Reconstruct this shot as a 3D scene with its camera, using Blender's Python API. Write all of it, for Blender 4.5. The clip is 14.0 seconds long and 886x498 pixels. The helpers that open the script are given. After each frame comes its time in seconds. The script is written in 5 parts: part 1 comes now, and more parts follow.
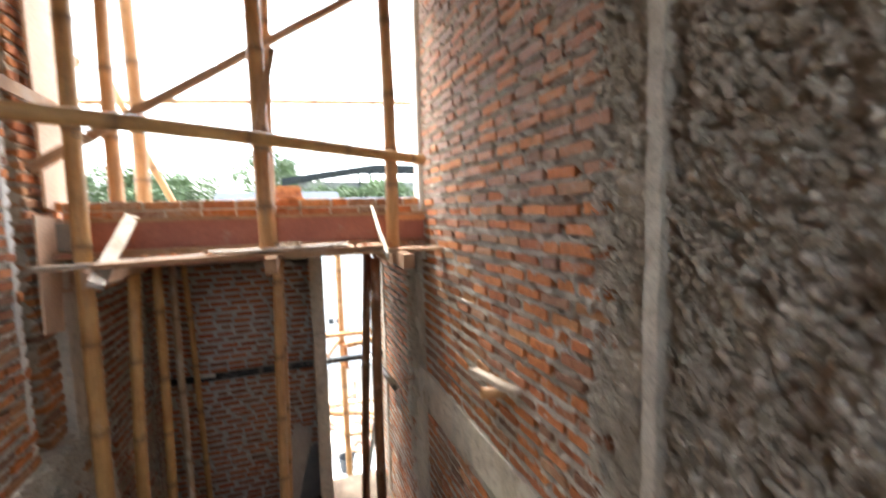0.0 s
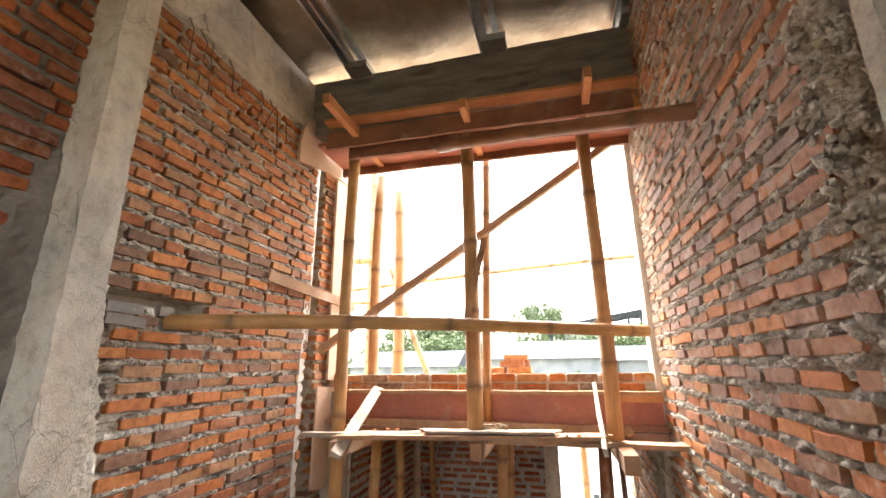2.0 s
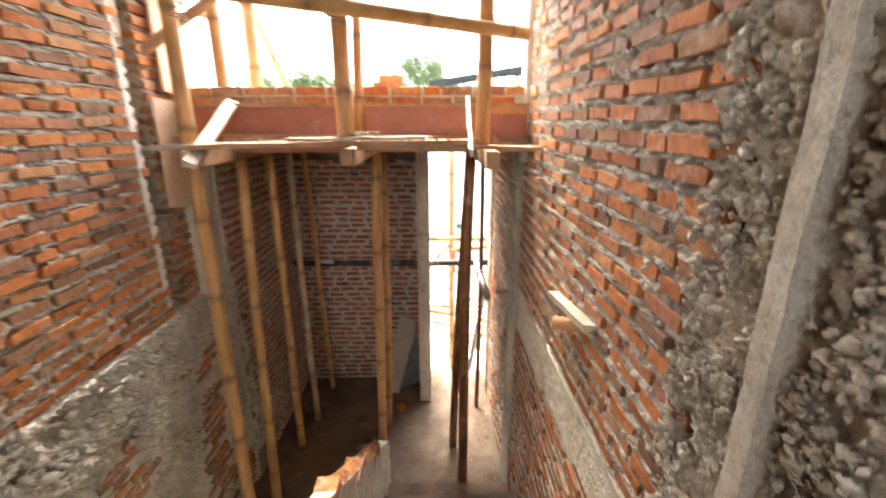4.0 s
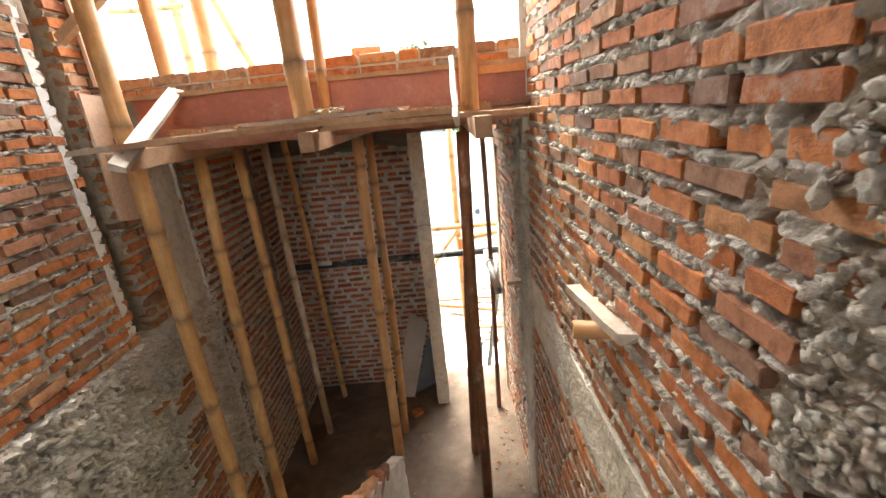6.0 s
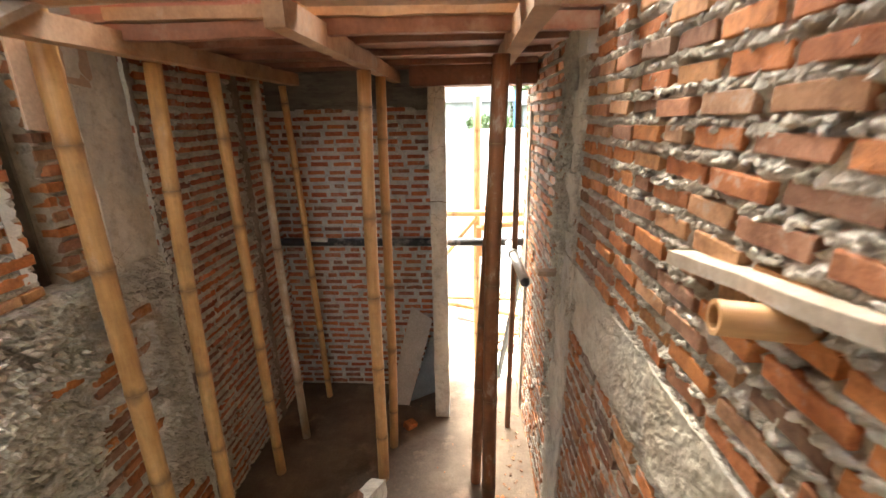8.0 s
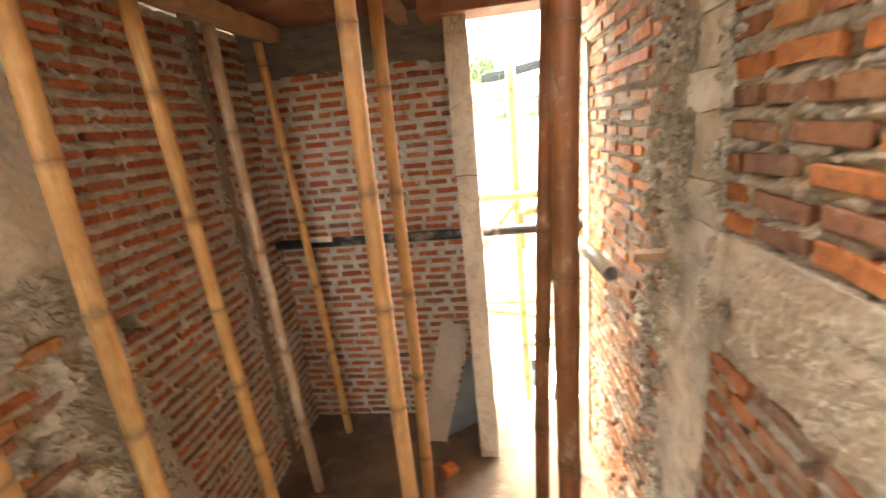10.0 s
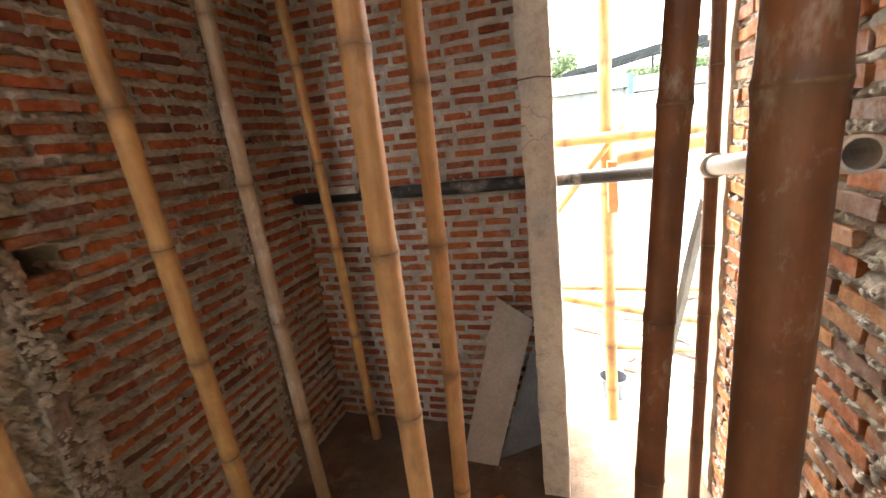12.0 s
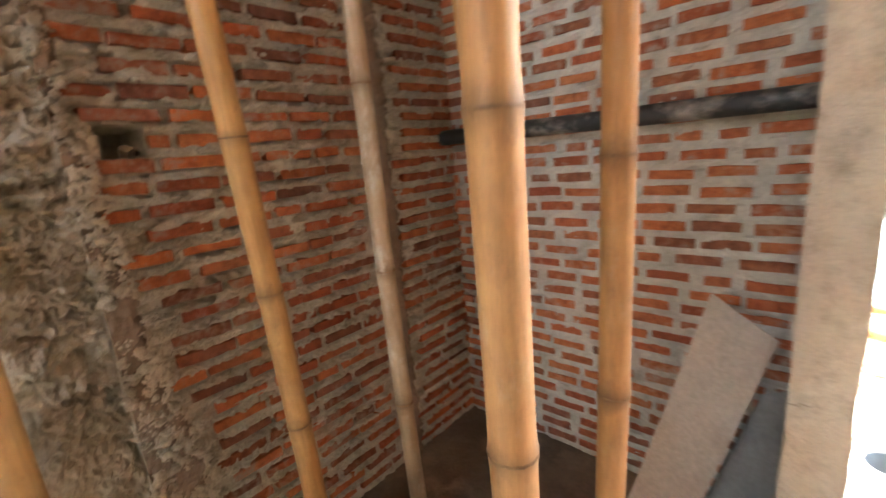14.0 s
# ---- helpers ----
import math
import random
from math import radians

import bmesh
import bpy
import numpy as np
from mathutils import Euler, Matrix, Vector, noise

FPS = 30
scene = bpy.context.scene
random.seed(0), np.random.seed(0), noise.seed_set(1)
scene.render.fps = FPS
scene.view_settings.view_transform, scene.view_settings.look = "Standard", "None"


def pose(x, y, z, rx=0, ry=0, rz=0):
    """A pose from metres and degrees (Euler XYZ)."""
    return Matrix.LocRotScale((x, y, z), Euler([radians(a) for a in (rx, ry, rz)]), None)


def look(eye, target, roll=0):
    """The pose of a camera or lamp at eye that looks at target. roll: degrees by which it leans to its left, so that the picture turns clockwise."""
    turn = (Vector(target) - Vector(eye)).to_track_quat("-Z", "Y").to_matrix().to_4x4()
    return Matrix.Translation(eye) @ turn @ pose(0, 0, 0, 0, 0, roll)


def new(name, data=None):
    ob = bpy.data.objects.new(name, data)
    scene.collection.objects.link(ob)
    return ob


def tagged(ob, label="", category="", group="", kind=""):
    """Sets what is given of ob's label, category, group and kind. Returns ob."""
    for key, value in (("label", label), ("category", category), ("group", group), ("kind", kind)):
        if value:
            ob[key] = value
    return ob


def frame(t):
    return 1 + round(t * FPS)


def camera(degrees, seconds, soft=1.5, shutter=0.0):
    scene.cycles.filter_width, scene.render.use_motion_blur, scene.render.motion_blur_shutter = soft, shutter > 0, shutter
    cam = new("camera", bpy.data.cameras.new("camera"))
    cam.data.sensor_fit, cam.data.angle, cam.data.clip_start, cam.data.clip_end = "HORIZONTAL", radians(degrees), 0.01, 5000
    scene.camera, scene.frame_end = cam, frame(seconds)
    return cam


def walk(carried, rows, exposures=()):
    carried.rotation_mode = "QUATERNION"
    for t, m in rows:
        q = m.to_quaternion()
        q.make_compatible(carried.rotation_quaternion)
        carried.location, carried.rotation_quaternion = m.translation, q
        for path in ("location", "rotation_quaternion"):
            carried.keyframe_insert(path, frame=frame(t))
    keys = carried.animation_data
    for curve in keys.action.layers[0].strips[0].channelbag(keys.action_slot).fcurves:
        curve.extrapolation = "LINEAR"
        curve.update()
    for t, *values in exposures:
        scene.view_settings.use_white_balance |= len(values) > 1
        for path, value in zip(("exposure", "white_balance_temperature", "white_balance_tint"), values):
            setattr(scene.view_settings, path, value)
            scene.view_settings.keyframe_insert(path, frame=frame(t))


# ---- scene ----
cam = camera(92.7, 14.0, shutter=0.5)
PATH = [
    (0, (0.152, 0.024, 3.167), (0.829, 1.897, 2.986), -1.5),
    (0.5, (0.212, 0.15, 3.333), (0.528, 2.116, 3.524), -0.5),
    (1, (0.341, 0.175, 3.345), (0.181, 2.088, 3.905), 1.9),
    (1.5, (0.476, 0.128, 3.355), (-0.027, 1.981, 3.913), -0.2),
    (2, (0.512, 0.127, 3.345), (0.027, 1.995, 3.867), -0.7),
    (2.5, (0.521, 0.142, 3.317), (0.064, 2.046, 3.725), -1.4),
    (3, (0.512, 0.144, 3.24), (0.131, 2.103, 3.373), -1.4),
    (3.5, (0.546, 0.166, 3.142), (0.276, 2.124, 2.836), -0.5),
    (4, (0.521, 0.273, 3.07), (0.551, 2.185, 2.485), -0.1),
    (4.2, (0.51, 0.325, 3.061), (0.625, 2.217, 2.421), -1.1),
    (6.3, (0.656, 0.734, 2.945), (0.589, 2.629, 2.31), -6.0),
    (6.5, (0.639, 0.777, 2.927), (0.625, 2.67, 2.284), -3.7),
    (7, (0.639, 0.915, 2.826), (0.544, 2.803, 2.173), -3.5),
    (7.5, (0.666, 1.105, 2.718), (0.53, 2.978, 2.031), -2.2),
    (7.7, (0.641, 1.152, 2.66), (0.529, 3.051, 2.04), -1.1),
    (9.8, (0.546, 1.949, 2.219), (0.374, 3.862, 1.663), -3.0),
    (10, (0.543, 2.01, 2.233), (0.279, 3.911, 1.67), -6.0),
    (10.2, (0.544, 2.076, 2.172), (0.082, 3.966, 1.652), -5.2),
    (10.5, (0.546, 2.174, 2.081), (0.018, 4.049, 1.626), -3.0),
    (11, (0.562, 2.32, 2.029), (0.276, 4.215, 1.455), -3.0),
    (11.5, (0.491, 2.512, 1.882), (0.058, 4.366, 1.271), -3.1),
    (12, (0.516, 2.699, 1.749), (-0.084, 4.538, 1.24), -6.8),
    (12.5, (0.565, 2.832, 1.694), (-0.058, 4.649, 1.139), -6.0),
    (13, (0.473, 2.959, 1.6), (-0.198, 4.797, 1.186), -3.8),
    (13.5, (0.374, 3.104, 1.545), (-0.553, 4.804, 1.045), -6.9),
    (14, (0.337, 3.254, 1.406), (-0.978, 4.695, 0.965), -5.1),
]
EXPOSURES = [
    (0.0, 3.55, 6050, 5), (0.5, 3.42, 6400, 4), (1.0, 3.55, 6800, 10), (1.5, 3.65, 6800, 10), (2.0, 3.97, 6800, 10), (3.0, 4.07, 6700, 8), (3.5, 4.02, 6700, 8), (4.0, 4.28, 6800, 7), (6.5, 4.16, 6500, 4), (7.7, 4.4, 6600, 4),
    (9.8, 5.47, 7500, 5), (10.2, 5.42, 7400, 6), (10.6, 5.3, 7000, 8), (11.0, 4.95, 6500, 5), (11.5, 4.76, 6350, 5), (12.0, 4.76, 6800, 7), (12.5, 4.88, 7150, 9), (13.0, 4.97, 7000, 8), (13.5, 4.9, 6900, 7), (14.0, 5.7, 6400, 2)]
walk(cam, [(t, look(eye, target, roll)) for t, eye, target, roll in PATH], EXPOSURES)

# ---------------------------------------------------------------- world and sun
world = bpy.data.worlds.new("sky")
scene.world = world
world.use_nodes = True
wn = world.node_tree
wn.nodes.clear()
sky = wn.nodes.new("ShaderNodeTexSky")
sky.sky_type, sky.sun_disc = "NISHITA", False
sky.sun_elevation, sky.sun_rotation = radians(64), radians(-11.6)
sky.dust_density = 4.0
bg = wn.nodes.new("ShaderNodeBackground")
bg.inputs["Strength"].default_value = 0.15
wo = wn.nodes.new("ShaderNodeOutputWorld")
haze = wn.nodes.new("ShaderNodeHueSaturation")
haze.inputs["Saturation"].default_value = 0.45
wn.links.new(sky.outputs[0], haze.inputs["Color"])
wn.links.new(haze.outputs[0], bg.inputs[0])
wn.links.new(bg.outputs[0], wo.inputs[0])
sun_data = bpy.data.lights.new("sun", "SUN")
sun_data.energy, sun_data.angle, sun_data.color = 0.5, radians(14), (1.0, 0.95, 0.87)
sun_ob = new("sun", sun_data)
sun_ob.matrix_world = look((-0.9, 4.4, 9.4), (0, 0, 0))


# ---------------------------------------------------------------- materials
def material(name):
    m = bpy.data.materials.new(name)
    m.use_nodes = True
    nt = m.node_tree
    return m, nt, nt.nodes["Principled BSDF"]


def node(nt, kind, **values):
    n = nt.nodes.new(kind)
    for key, value in values.items():
        n.inputs[key.replace("_", " ")].default_value = value
    return n


def coords(nt, world_space=True, stretch=(1, 1, 1)):
    if world_space:
        src = nt.nodes.new("ShaderNodeNewGeometry").outputs["Position"]
    else:
        src = nt.nodes.new("ShaderNodeTexCoord").outputs["Object"]
    mp = nt.nodes.new("ShaderNodeMapping")
    mp.inputs["Scale"].default_value = stretch
    nt.links.new(src, mp.inputs["Vector"])
    return mp.outputs[0]


def noise_tex(nt, vec, scale, detail=6.0, rough=0.6):
    n = node(nt, "ShaderNodeTexNoise", Scale=scale, Detail=detail, Roughness=rough)
    nt.links.new(vec, n.inputs["Vector"])
    return n.outputs["Fac"]


def ramp(nt, fac, stops):
    n = nt.nodes.new("ShaderNodeValToRGB")
    e = n.color_ramp.elements
    while len(e) < len(stops):
        e.new(0.5)
    for el, (pos, col) in zip(e, stops):
        el.position, el.color = pos, (*col, 1)
    nt.links.new(fac, n.inputs[0])
    return n.outputs[0]


def mix(nt, fac, a, b, mode="MIX"):
    n = nt.nodes.new("ShaderNodeMix")
    n.data_type, n.blend_type = "RGBA", mode
    for sock, value in ((n.inputs[0], fac), (n.inputs[6], a), (n.inputs[7], b)):
        if isinstance(value, (int, float)):
            sock.default_value = value
        elif isinstance(value, tuple):
            sock.default_value = (*value, 1)
        else:
            nt.links.new(value, sock)
    return n.outputs[2]


def bump(nt, bsdf, height, strength, distance):
    n = node(nt, "ShaderNodeBump", Strength=strength, Distance=distance)
    nt.links.new(height, n.inputs["Height"])
    nt.links.new(n.outputs[0], bsdf.inputs["Normal"])


def surface(name, dark, light, scale, rough=0.85, grain=90.0, relief=0.5, depth=0.004, stretch=(1, 1, 1), world_space=True, stain=None, stain_scale=3.0, metal=0.0, stain_at=0.56, coarse=0.0):
    """Two-scale colour, optional stain, bump."""
    m, nt, b = material(name)
    vec = coords(nt, world_space, stretch)
    big = noise_tex(nt, vec, scale)
    fine = noise_tex(nt, vec, grain, 4.0, 0.7)
    col = ramp(nt, big, [(0.3, dark), (0.7, light)])
    col = mix(nt, 0.45, col, ramp(nt, fine, [(0.3, (0.45, 0.45, 0.45)), (0.7, (1, 1, 1))]), "MULTIPLY")
    if stain:
        f = ramp(nt, noise_tex(nt, vec, stain_scale, 8.0, 0.65), [(stain_at, (0, 0, 0)), (stain_at + 0.12, (1, 1, 1))])
        col = mix(nt, f, col, stain)
    nt.links.new(col, b.inputs["Base Color"])
    b.inputs["Roughness"].default_value = rough
    b.inputs["Metallic"].default_value = metal
    if coarse:
        mid = noise_tex(nt, vec, coarse, 9.0, 0.72)
        col2 = mix(nt, 0.5, col, ramp(nt, mid, [(0.34, (0.4, 0.36, 0.31)), (0.5, (1, 1, 1))]), "MULTIPLY")
        nt.links.new(col2, b.inputs["Base Color"])
        fine = mix(nt, 0.3, mid, fine)
    if relief:
        bump(nt, b, fine, relief, depth)
    return m


def brick_material(name, joined, tones, smear, smear_at):
    m, nt, b = material(name)
    if joined:
        rnd = nt.nodes.new("ShaderNodeNewGeometry").outputs["Random Per Island"]
    else:
        rnd = nt.nodes.new("ShaderNodeObjectInfo").outputs["Random"]
    n = len(tones)
    col = ramp(nt, rnd, [(i / (n - 1), c) for i, c in enumerate(tones)])
    vec = coords(nt)
    fine = noise_tex(nt, vec, 160.0, 5.0, 0.7)
    mid = noise_tex(nt, vec, 28.0, 6.0, 0.65)
    big = noise_tex(nt, vec, 4.0, 5.0, 0.6)
    col = mix(nt, 0.68, col, ramp(nt, mid, [(0.32, (0.36, 0.31, 0.28)), (0.55, (1, 1, 1))]), "MULTIPLY")
    col = mix(nt, 0.5, col, ramp(nt, fine, [(0.3, (0.5, 0.5, 0.5)), (0.7, (1, 1, 1))]), "MULTIPLY")
    both = mix(nt, 0.5, mid, big, "MIX")
    col = mix(nt, ramp(nt, both, [(smear_at, (0, 0, 0)), (smear_at + 0.1, (0.85, 0.85, 0.85))]), col, smear)
    nt.links.new(col, b.inputs["Base Color"])
    b.inputs["Roughness"].default_value = 0.9
    bump(nt, b, mix(nt, 0.4, mid, fine), 0.9, 0.009)
    return m


ORANGE = [(0.38, 0.128, 0.048), (0.58, 0.2, 0.062), (0.66, 0.255, 0.08), (0.53, 0.182, 0.057), (0.44, 0.2, 0.105), (0.26, 0.145, 0.09), (0.6, 0.28, 0.105), (0.46, 0.25, 0.135)]
RED = [(0.34, 0.09, 0.038), (0.56, 0.155, 0.058), (0.4, 0.115, 0.05), (0.62, 0.21, 0.078), (0.22, 0.095, 0.06), (0.52, 0.17, 0.066), (0.6, 0.18, 0.06), (0.3, 0.12, 0.075)]
GREYED = (0.42, 0.36, 0.29)
M_BRICK = brick_material("brick_orange", False, ORANGE, GREYED, 0.575)
M_BRICK_J = brick_material("brick_orange_joined", True, ORANGE, GREYED, 0.575)
M_BRICK2 = brick_material("brick_red", False, RED, (0.34, 0.28, 0.235), 0.53)
M_BRICK2_J = brick_material("brick_red_joined", True, RED, (0.34, 0.28, 0.235), 0.53)
WORN = [(0.52, 0.22, 0.115), (0.42, 0.27, 0.2), (0.62, 0.25, 0.1), (0.4, 0.25, 0.175), (0.65, 0.27, 0.1), (0.5, 0.26, 0.16), (0.34, 0.235, 0.185), (0.58, 0.28, 0.145)]
M_BRICKW = brick_material("brick_worn", False, WORN, (0.4, 0.33, 0.26), 0.54)
M_BRICKW_J = brick_material("brick_worn_joined", True, WORN, (0.4, 0.33, 0.26), 0.54)
M_BRICKD = brick_material("brick_dusty", False, ORANGE, (0.36, 0.29, 0.235), 0.5)
M_BRICKD_J = brick_material("brick_dusty_joined", True, ORANGE, (0.36, 0.29, 0.235), 0.5)
M_MORTAR = surface("mortar", (0.5, 0.44, 0.35), (0.77, 0.7, 0.585), 14.0, 0.95, 150.0, 1.0, 0.014, stain=(0.26, 0.2, 0.15), stain_scale=9.0, stain_at=0.6, coarse=48.0)
M_RENDER_B = surface("brown_render", (0.22, 0.165, 0.125), (0.36, 0.28, 0.22), 6.0, 0.95, 110.0, 0.5, 0.004)
# Darker, browner mortar with dark blotches, used on the brick pier
M_MORTAR_D = surface("mortar_brown", (0.4, 0.325, 0.245), (0.68, 0.58, 0.455), 14.0, 0.95, 150.0, 1.0, 0.014, stain=(0.16, 0.12, 0.09), stain_scale=9.0, stain_at=0.6, coarse=34.0)
M_MORTAR_W = surface("mortar_white", (0.66, 0.61, 0.53), (0.8, 0.76, 0.69), 12.0, 0.95, 120.0, 0.6, 0.006)
M_MORTAR_B = surface("mortar_pale", (0.42, 0.38, 0.335), (0.68, 0.63, 0.555), 9.0, 0.95, 80.0, 0.6, 0.004, stain=(0.2, 0.17, 0.15), stain_scale=5.0, stain_at=0.6)
M_PLASTER = surface("rough_plaster", (0.52, 0.445, 0.345), (0.82, 0.74, 0.61), 5.0, 0.95, 130.0, 1.0, 0.02, stain=(0.34, 0.23, 0.15), stain_scale=5.5, stain_at=0.61, coarse=24.0)
M_ROUGH = surface("coarse_concrete", (0.58, 0.5, 0.385), (0.84, 0.755, 0.61), 12.0, 0.95, 130.0, 1.0, 0.02, coarse=42.0)
M_CONCRETE = surface("concrete", (0.44, 0.36, 0.27), (0.66, 0.57, 0.45), 4.0, 0.9, 90.0, 0.6, 0.008, stain=(0.3, 0.24, 0.18), stain_scale=2.5, coarse=9.0)
def column_material():
    """Patched cement render: beige and grey coats, peeling edges and hair cracks."""
    m, nt, b = material("patched_render")
    vec = coords(nt)
    wide = noise_tex(nt, coords(nt, True, (1, 1, 0.55)), 3.2, 7.0, 0.62)
    fine = noise_tex(nt, vec, 110.0, 5.0, 0.7)
    mid = noise_tex(nt, vec, 16.0, 7.0, 0.7)
    col = ramp(nt, wide, [(0.38, (0.5, 0.45, 0.37)), (0.46, (0.62, 0.56, 0.46)), (0.52, (0.66, 0.57, 0.44)), (0.6, (0.74, 0.67, 0.55))])
    col = mix(nt, 0.5, col, ramp(nt, mid, [(0.34, (0.5, 0.45, 0.38)), (0.52, (1, 1, 1))]), "MULTIPLY")
    col = mix(nt, 0.35, col, ramp(nt, fine, [(0.3, (0.5, 0.5, 0.5)), (0.7, (1, 1, 1))]), "MULTIPLY")
    warp = mix(nt, 0.04, vec, nt.nodes.new("ShaderNodeTexNoise").outputs["Color"])
    cracks = nt.nodes.new("ShaderNodeTexVoronoi")
    cracks.feature = "DISTANCE_TO_EDGE"
    cracks.inputs["Scale"].default_value = 4.5
    nt.links.new(warp, cracks.inputs["Vector"])
    line = ramp(nt, cracks.outputs["Distance"], [(0.003, (0.6, 0.6, 0.6)), (0.008, (0, 0, 0))])
    some = ramp(nt, noise_tex(nt, vec, 2.3, 3.0), [(0.5, (0, 0, 0)), (0.58, (1, 1, 1))])
    col = mix(nt, mix(nt, 1.0, line, some, "MULTIPLY"), col, (0.12, 0.09, 0.06))
    nt.links.new(col, b.inputs["Base Color"])
    b.inputs["Roughness"].default_value = 0.92
    bump(nt, b, mix(nt, 0.35, wide, fine), 1.0, 0.02)
    return m


M_COLUMN = column_material()
# Dark weathered concrete; its tone also stands for shade in slot and far wall
M_CONC_DARK = surface("weathered_shaded_concrete", (0.19, 0.16, 0.13), (0.34, 0.295, 0.245), 4.0, 0.9, 50.0, 0.5, 0.004, stain=(0.13, 0.11, 0.09), stain_scale=3.0)
# Stained concrete of the upper beam; also paints shade atop the back wall
M_BEAM_SHADE = surface("stained_shade_concrete", (0.13, 0.11, 0.09), (0.27, 0.235, 0.195), 3.0, 0.9, 50.0, 0.5, 0.004, stretch=(1, 1, 5), stain=(0.09, 0.075, 0.06), stain_scale=2.5)
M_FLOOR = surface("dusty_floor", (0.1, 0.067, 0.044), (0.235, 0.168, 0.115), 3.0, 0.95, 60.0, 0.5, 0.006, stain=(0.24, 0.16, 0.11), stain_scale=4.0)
M_WOOD = surface("rough_timber", (0.3, 0.16, 0.085), (0.52, 0.32, 0.18), 6.0, 0.85, 60.0, 0.4, 0.002, stretch=(1, 1, 1), stain=(0.36, 0.28, 0.21), stain_scale=4.0)
M_WOOD_PALE = surface("pale_timber", (0.36, 0.28, 0.2), (0.54, 0.45, 0.355), 7.0, 0.85, 70.0, 0.4, 0.002, stain=(0.5, 0.46, 0.41), stain_scale=5.0)
M_WOOD_RED = surface("red_formwork_timber", (0.19, 0.08, 0.046), (0.34, 0.15, 0.09), 5.0, 0.75, 50.0, 0.3, 0.002, stain=(0.32, 0.2, 0.14), stain_scale=4.0)
M_WOOD_ORANGE = surface("orange_timber", (0.5, 0.2, 0.07), (0.66, 0.31, 0.13), 5.0, 0.8, 60.0, 0.3, 0.002)
M_RED = surface("red_form_panel", (0.33, 0.1, 0.058), (0.48, 0.17, 0.1), 3.5, 0.5, 40.0, 0.2, 0.002, stain=(0.36, 0.24, 0.18), stain_scale=5.0, stain_at=0.62)
M_PLY = surface("plywood", (0.55, 0.36, 0.23), (0.68, 0.48, 0.33), 3.0, 0.7, 50.0, 0.15, 0.001, stain=(0.5, 0.38, 0.28), stain_scale=4.0)
M_PVC = surface("cream_pvc", (0.66, 0.6, 0.5), (0.8, 0.74, 0.64), 6.0, 0.4, 60.0, 0.1, 0.001, stain=(0.45, 0.38, 0.3), stain_scale=9.0, stain_at=0.62)
M_PIPE = surface("black_pipe", (0.02, 0.02, 0.021), (0.045, 0.043, 0.042), 8.0, 0.55, 60.0, 0.2, 0.002, stain=(0.3, 0.27, 0.24), stain_scale=5.0, stain_at=0.52)
M_SHEET = surface("fibre_cement_sheet", (0.46, 0.38, 0.31), (0.6, 0.51, 0.43), 4.0, 0.8, 60.0, 0.2, 0.001, stain=(0.36, 0.28, 0.22), stain_scale=3.0)
M_SHEET_G = surface("grey_sheet", (0.22, 0.22, 0.22), (0.34, 0.34, 0.33), 5.0, 0.8, 60.0, 0.2, 0.001)
M_STRUT = surface("weathered_grey_timber", (0.07, 0.062, 0.054), (0.13, 0.118, 0.105), 6.0, 0.85, 60.0, 0.3, 0.002)
M_STEEL = surface("galvanised_steel", (0.5, 0.5, 0.5), (0.7, 0.7, 0.69), 20.0, 0.35, 60.0, 0.05, 0.001, metal=0.9)
M_FOIL = surface("foil_underlay", (0.26, 0.19, 0.13), (0.58, 0.47, 0.35), 1.6, 0.3, 10.0, 0.3, 0.02, metal=0.85)
M_BLACK = surface("dark_roof_steel", (0.03, 0.035, 0.04), (0.06, 0.065, 0.07), 6.0, 0.6, 40.0, 0.1, 0.002)
M_TRUSS = surface("black_steel_frame", (0.008, 0.011, 0.012), (0.02, 0.024, 0.026), 3.0, 0.7, 20.0, 0.1, 0.002)
M_HOUSE = surface("weathered_house_wall", (0.2, 0.21, 0.21), (0.36, 0.36, 0.34), 1.0, 0.9, 12.0, 0.2, 0.01)
M_SAND = surface("pale_sand", (0.28, 0.235, 0.18), (0.46, 0.41, 0.335), 1.2, 0.95, 14.0, 0.4, 0.02, stain=(0.3, 0.25, 0.19), stain_scale=1.1, stain_at=0.6)
M_GRASS = surface("grassy_earth", (0.035, 0.055, 0.015), (0.13, 0.14, 0.06), 0.5, 0.95, 6.0, 0.6, 0.05, stain=(0.42, 0.36, 0.28), stain_scale=0.25, stain_at=0.5)
M_LEAF = surface("leaves", (0.075, 0.115, 0.04), (0.15, 0.2, 0.08), 1.5, 0.7, 12.0, 0.0)
M_TRUNK = surface("bark", (0.1, 0.07, 0.05), (0.2, 0.15, 0.11), 5.0, 0.95, 30.0, 0.5, 0.01)
M_WHITE = surface("white_paint", (0.74, 0.72, 0.68), (0.82, 0.8, 0.77), 2.0, 0.85, 40.0, 0.1, 0.002)
M_BLUE = surface("blue_paint", (0.05, 0.22, 0.45), (0.08, 0.3, 0.55), 3.0, 0.6, 30.0, 0.1, 0.002)
M_ROOFTILE = surface("grey_roof_sheet", (0.022, 0.027, 0.036), (0.04, 0.047, 0.06), 2.0, 0.85, 20.0, 0.2, 0.01)
M_RUST = surface("rusty_rebar", (0.1, 0.05, 0.03), (0.22, 0.11, 0.06), 30.0, 0.8, 90.0, 0.3, 0.001)
M_ROPE = surface("rope", (0.2, 0.14, 0.08), (0.36, 0.27, 0.17), 50.0, 0.9, 200.0, 0.4, 0.001)
M_CABLE = surface("cable", (0.5, 0.5, 0.5), (0.62, 0.62, 0.6), 8.0, 0.5, 60.0, 0.0)


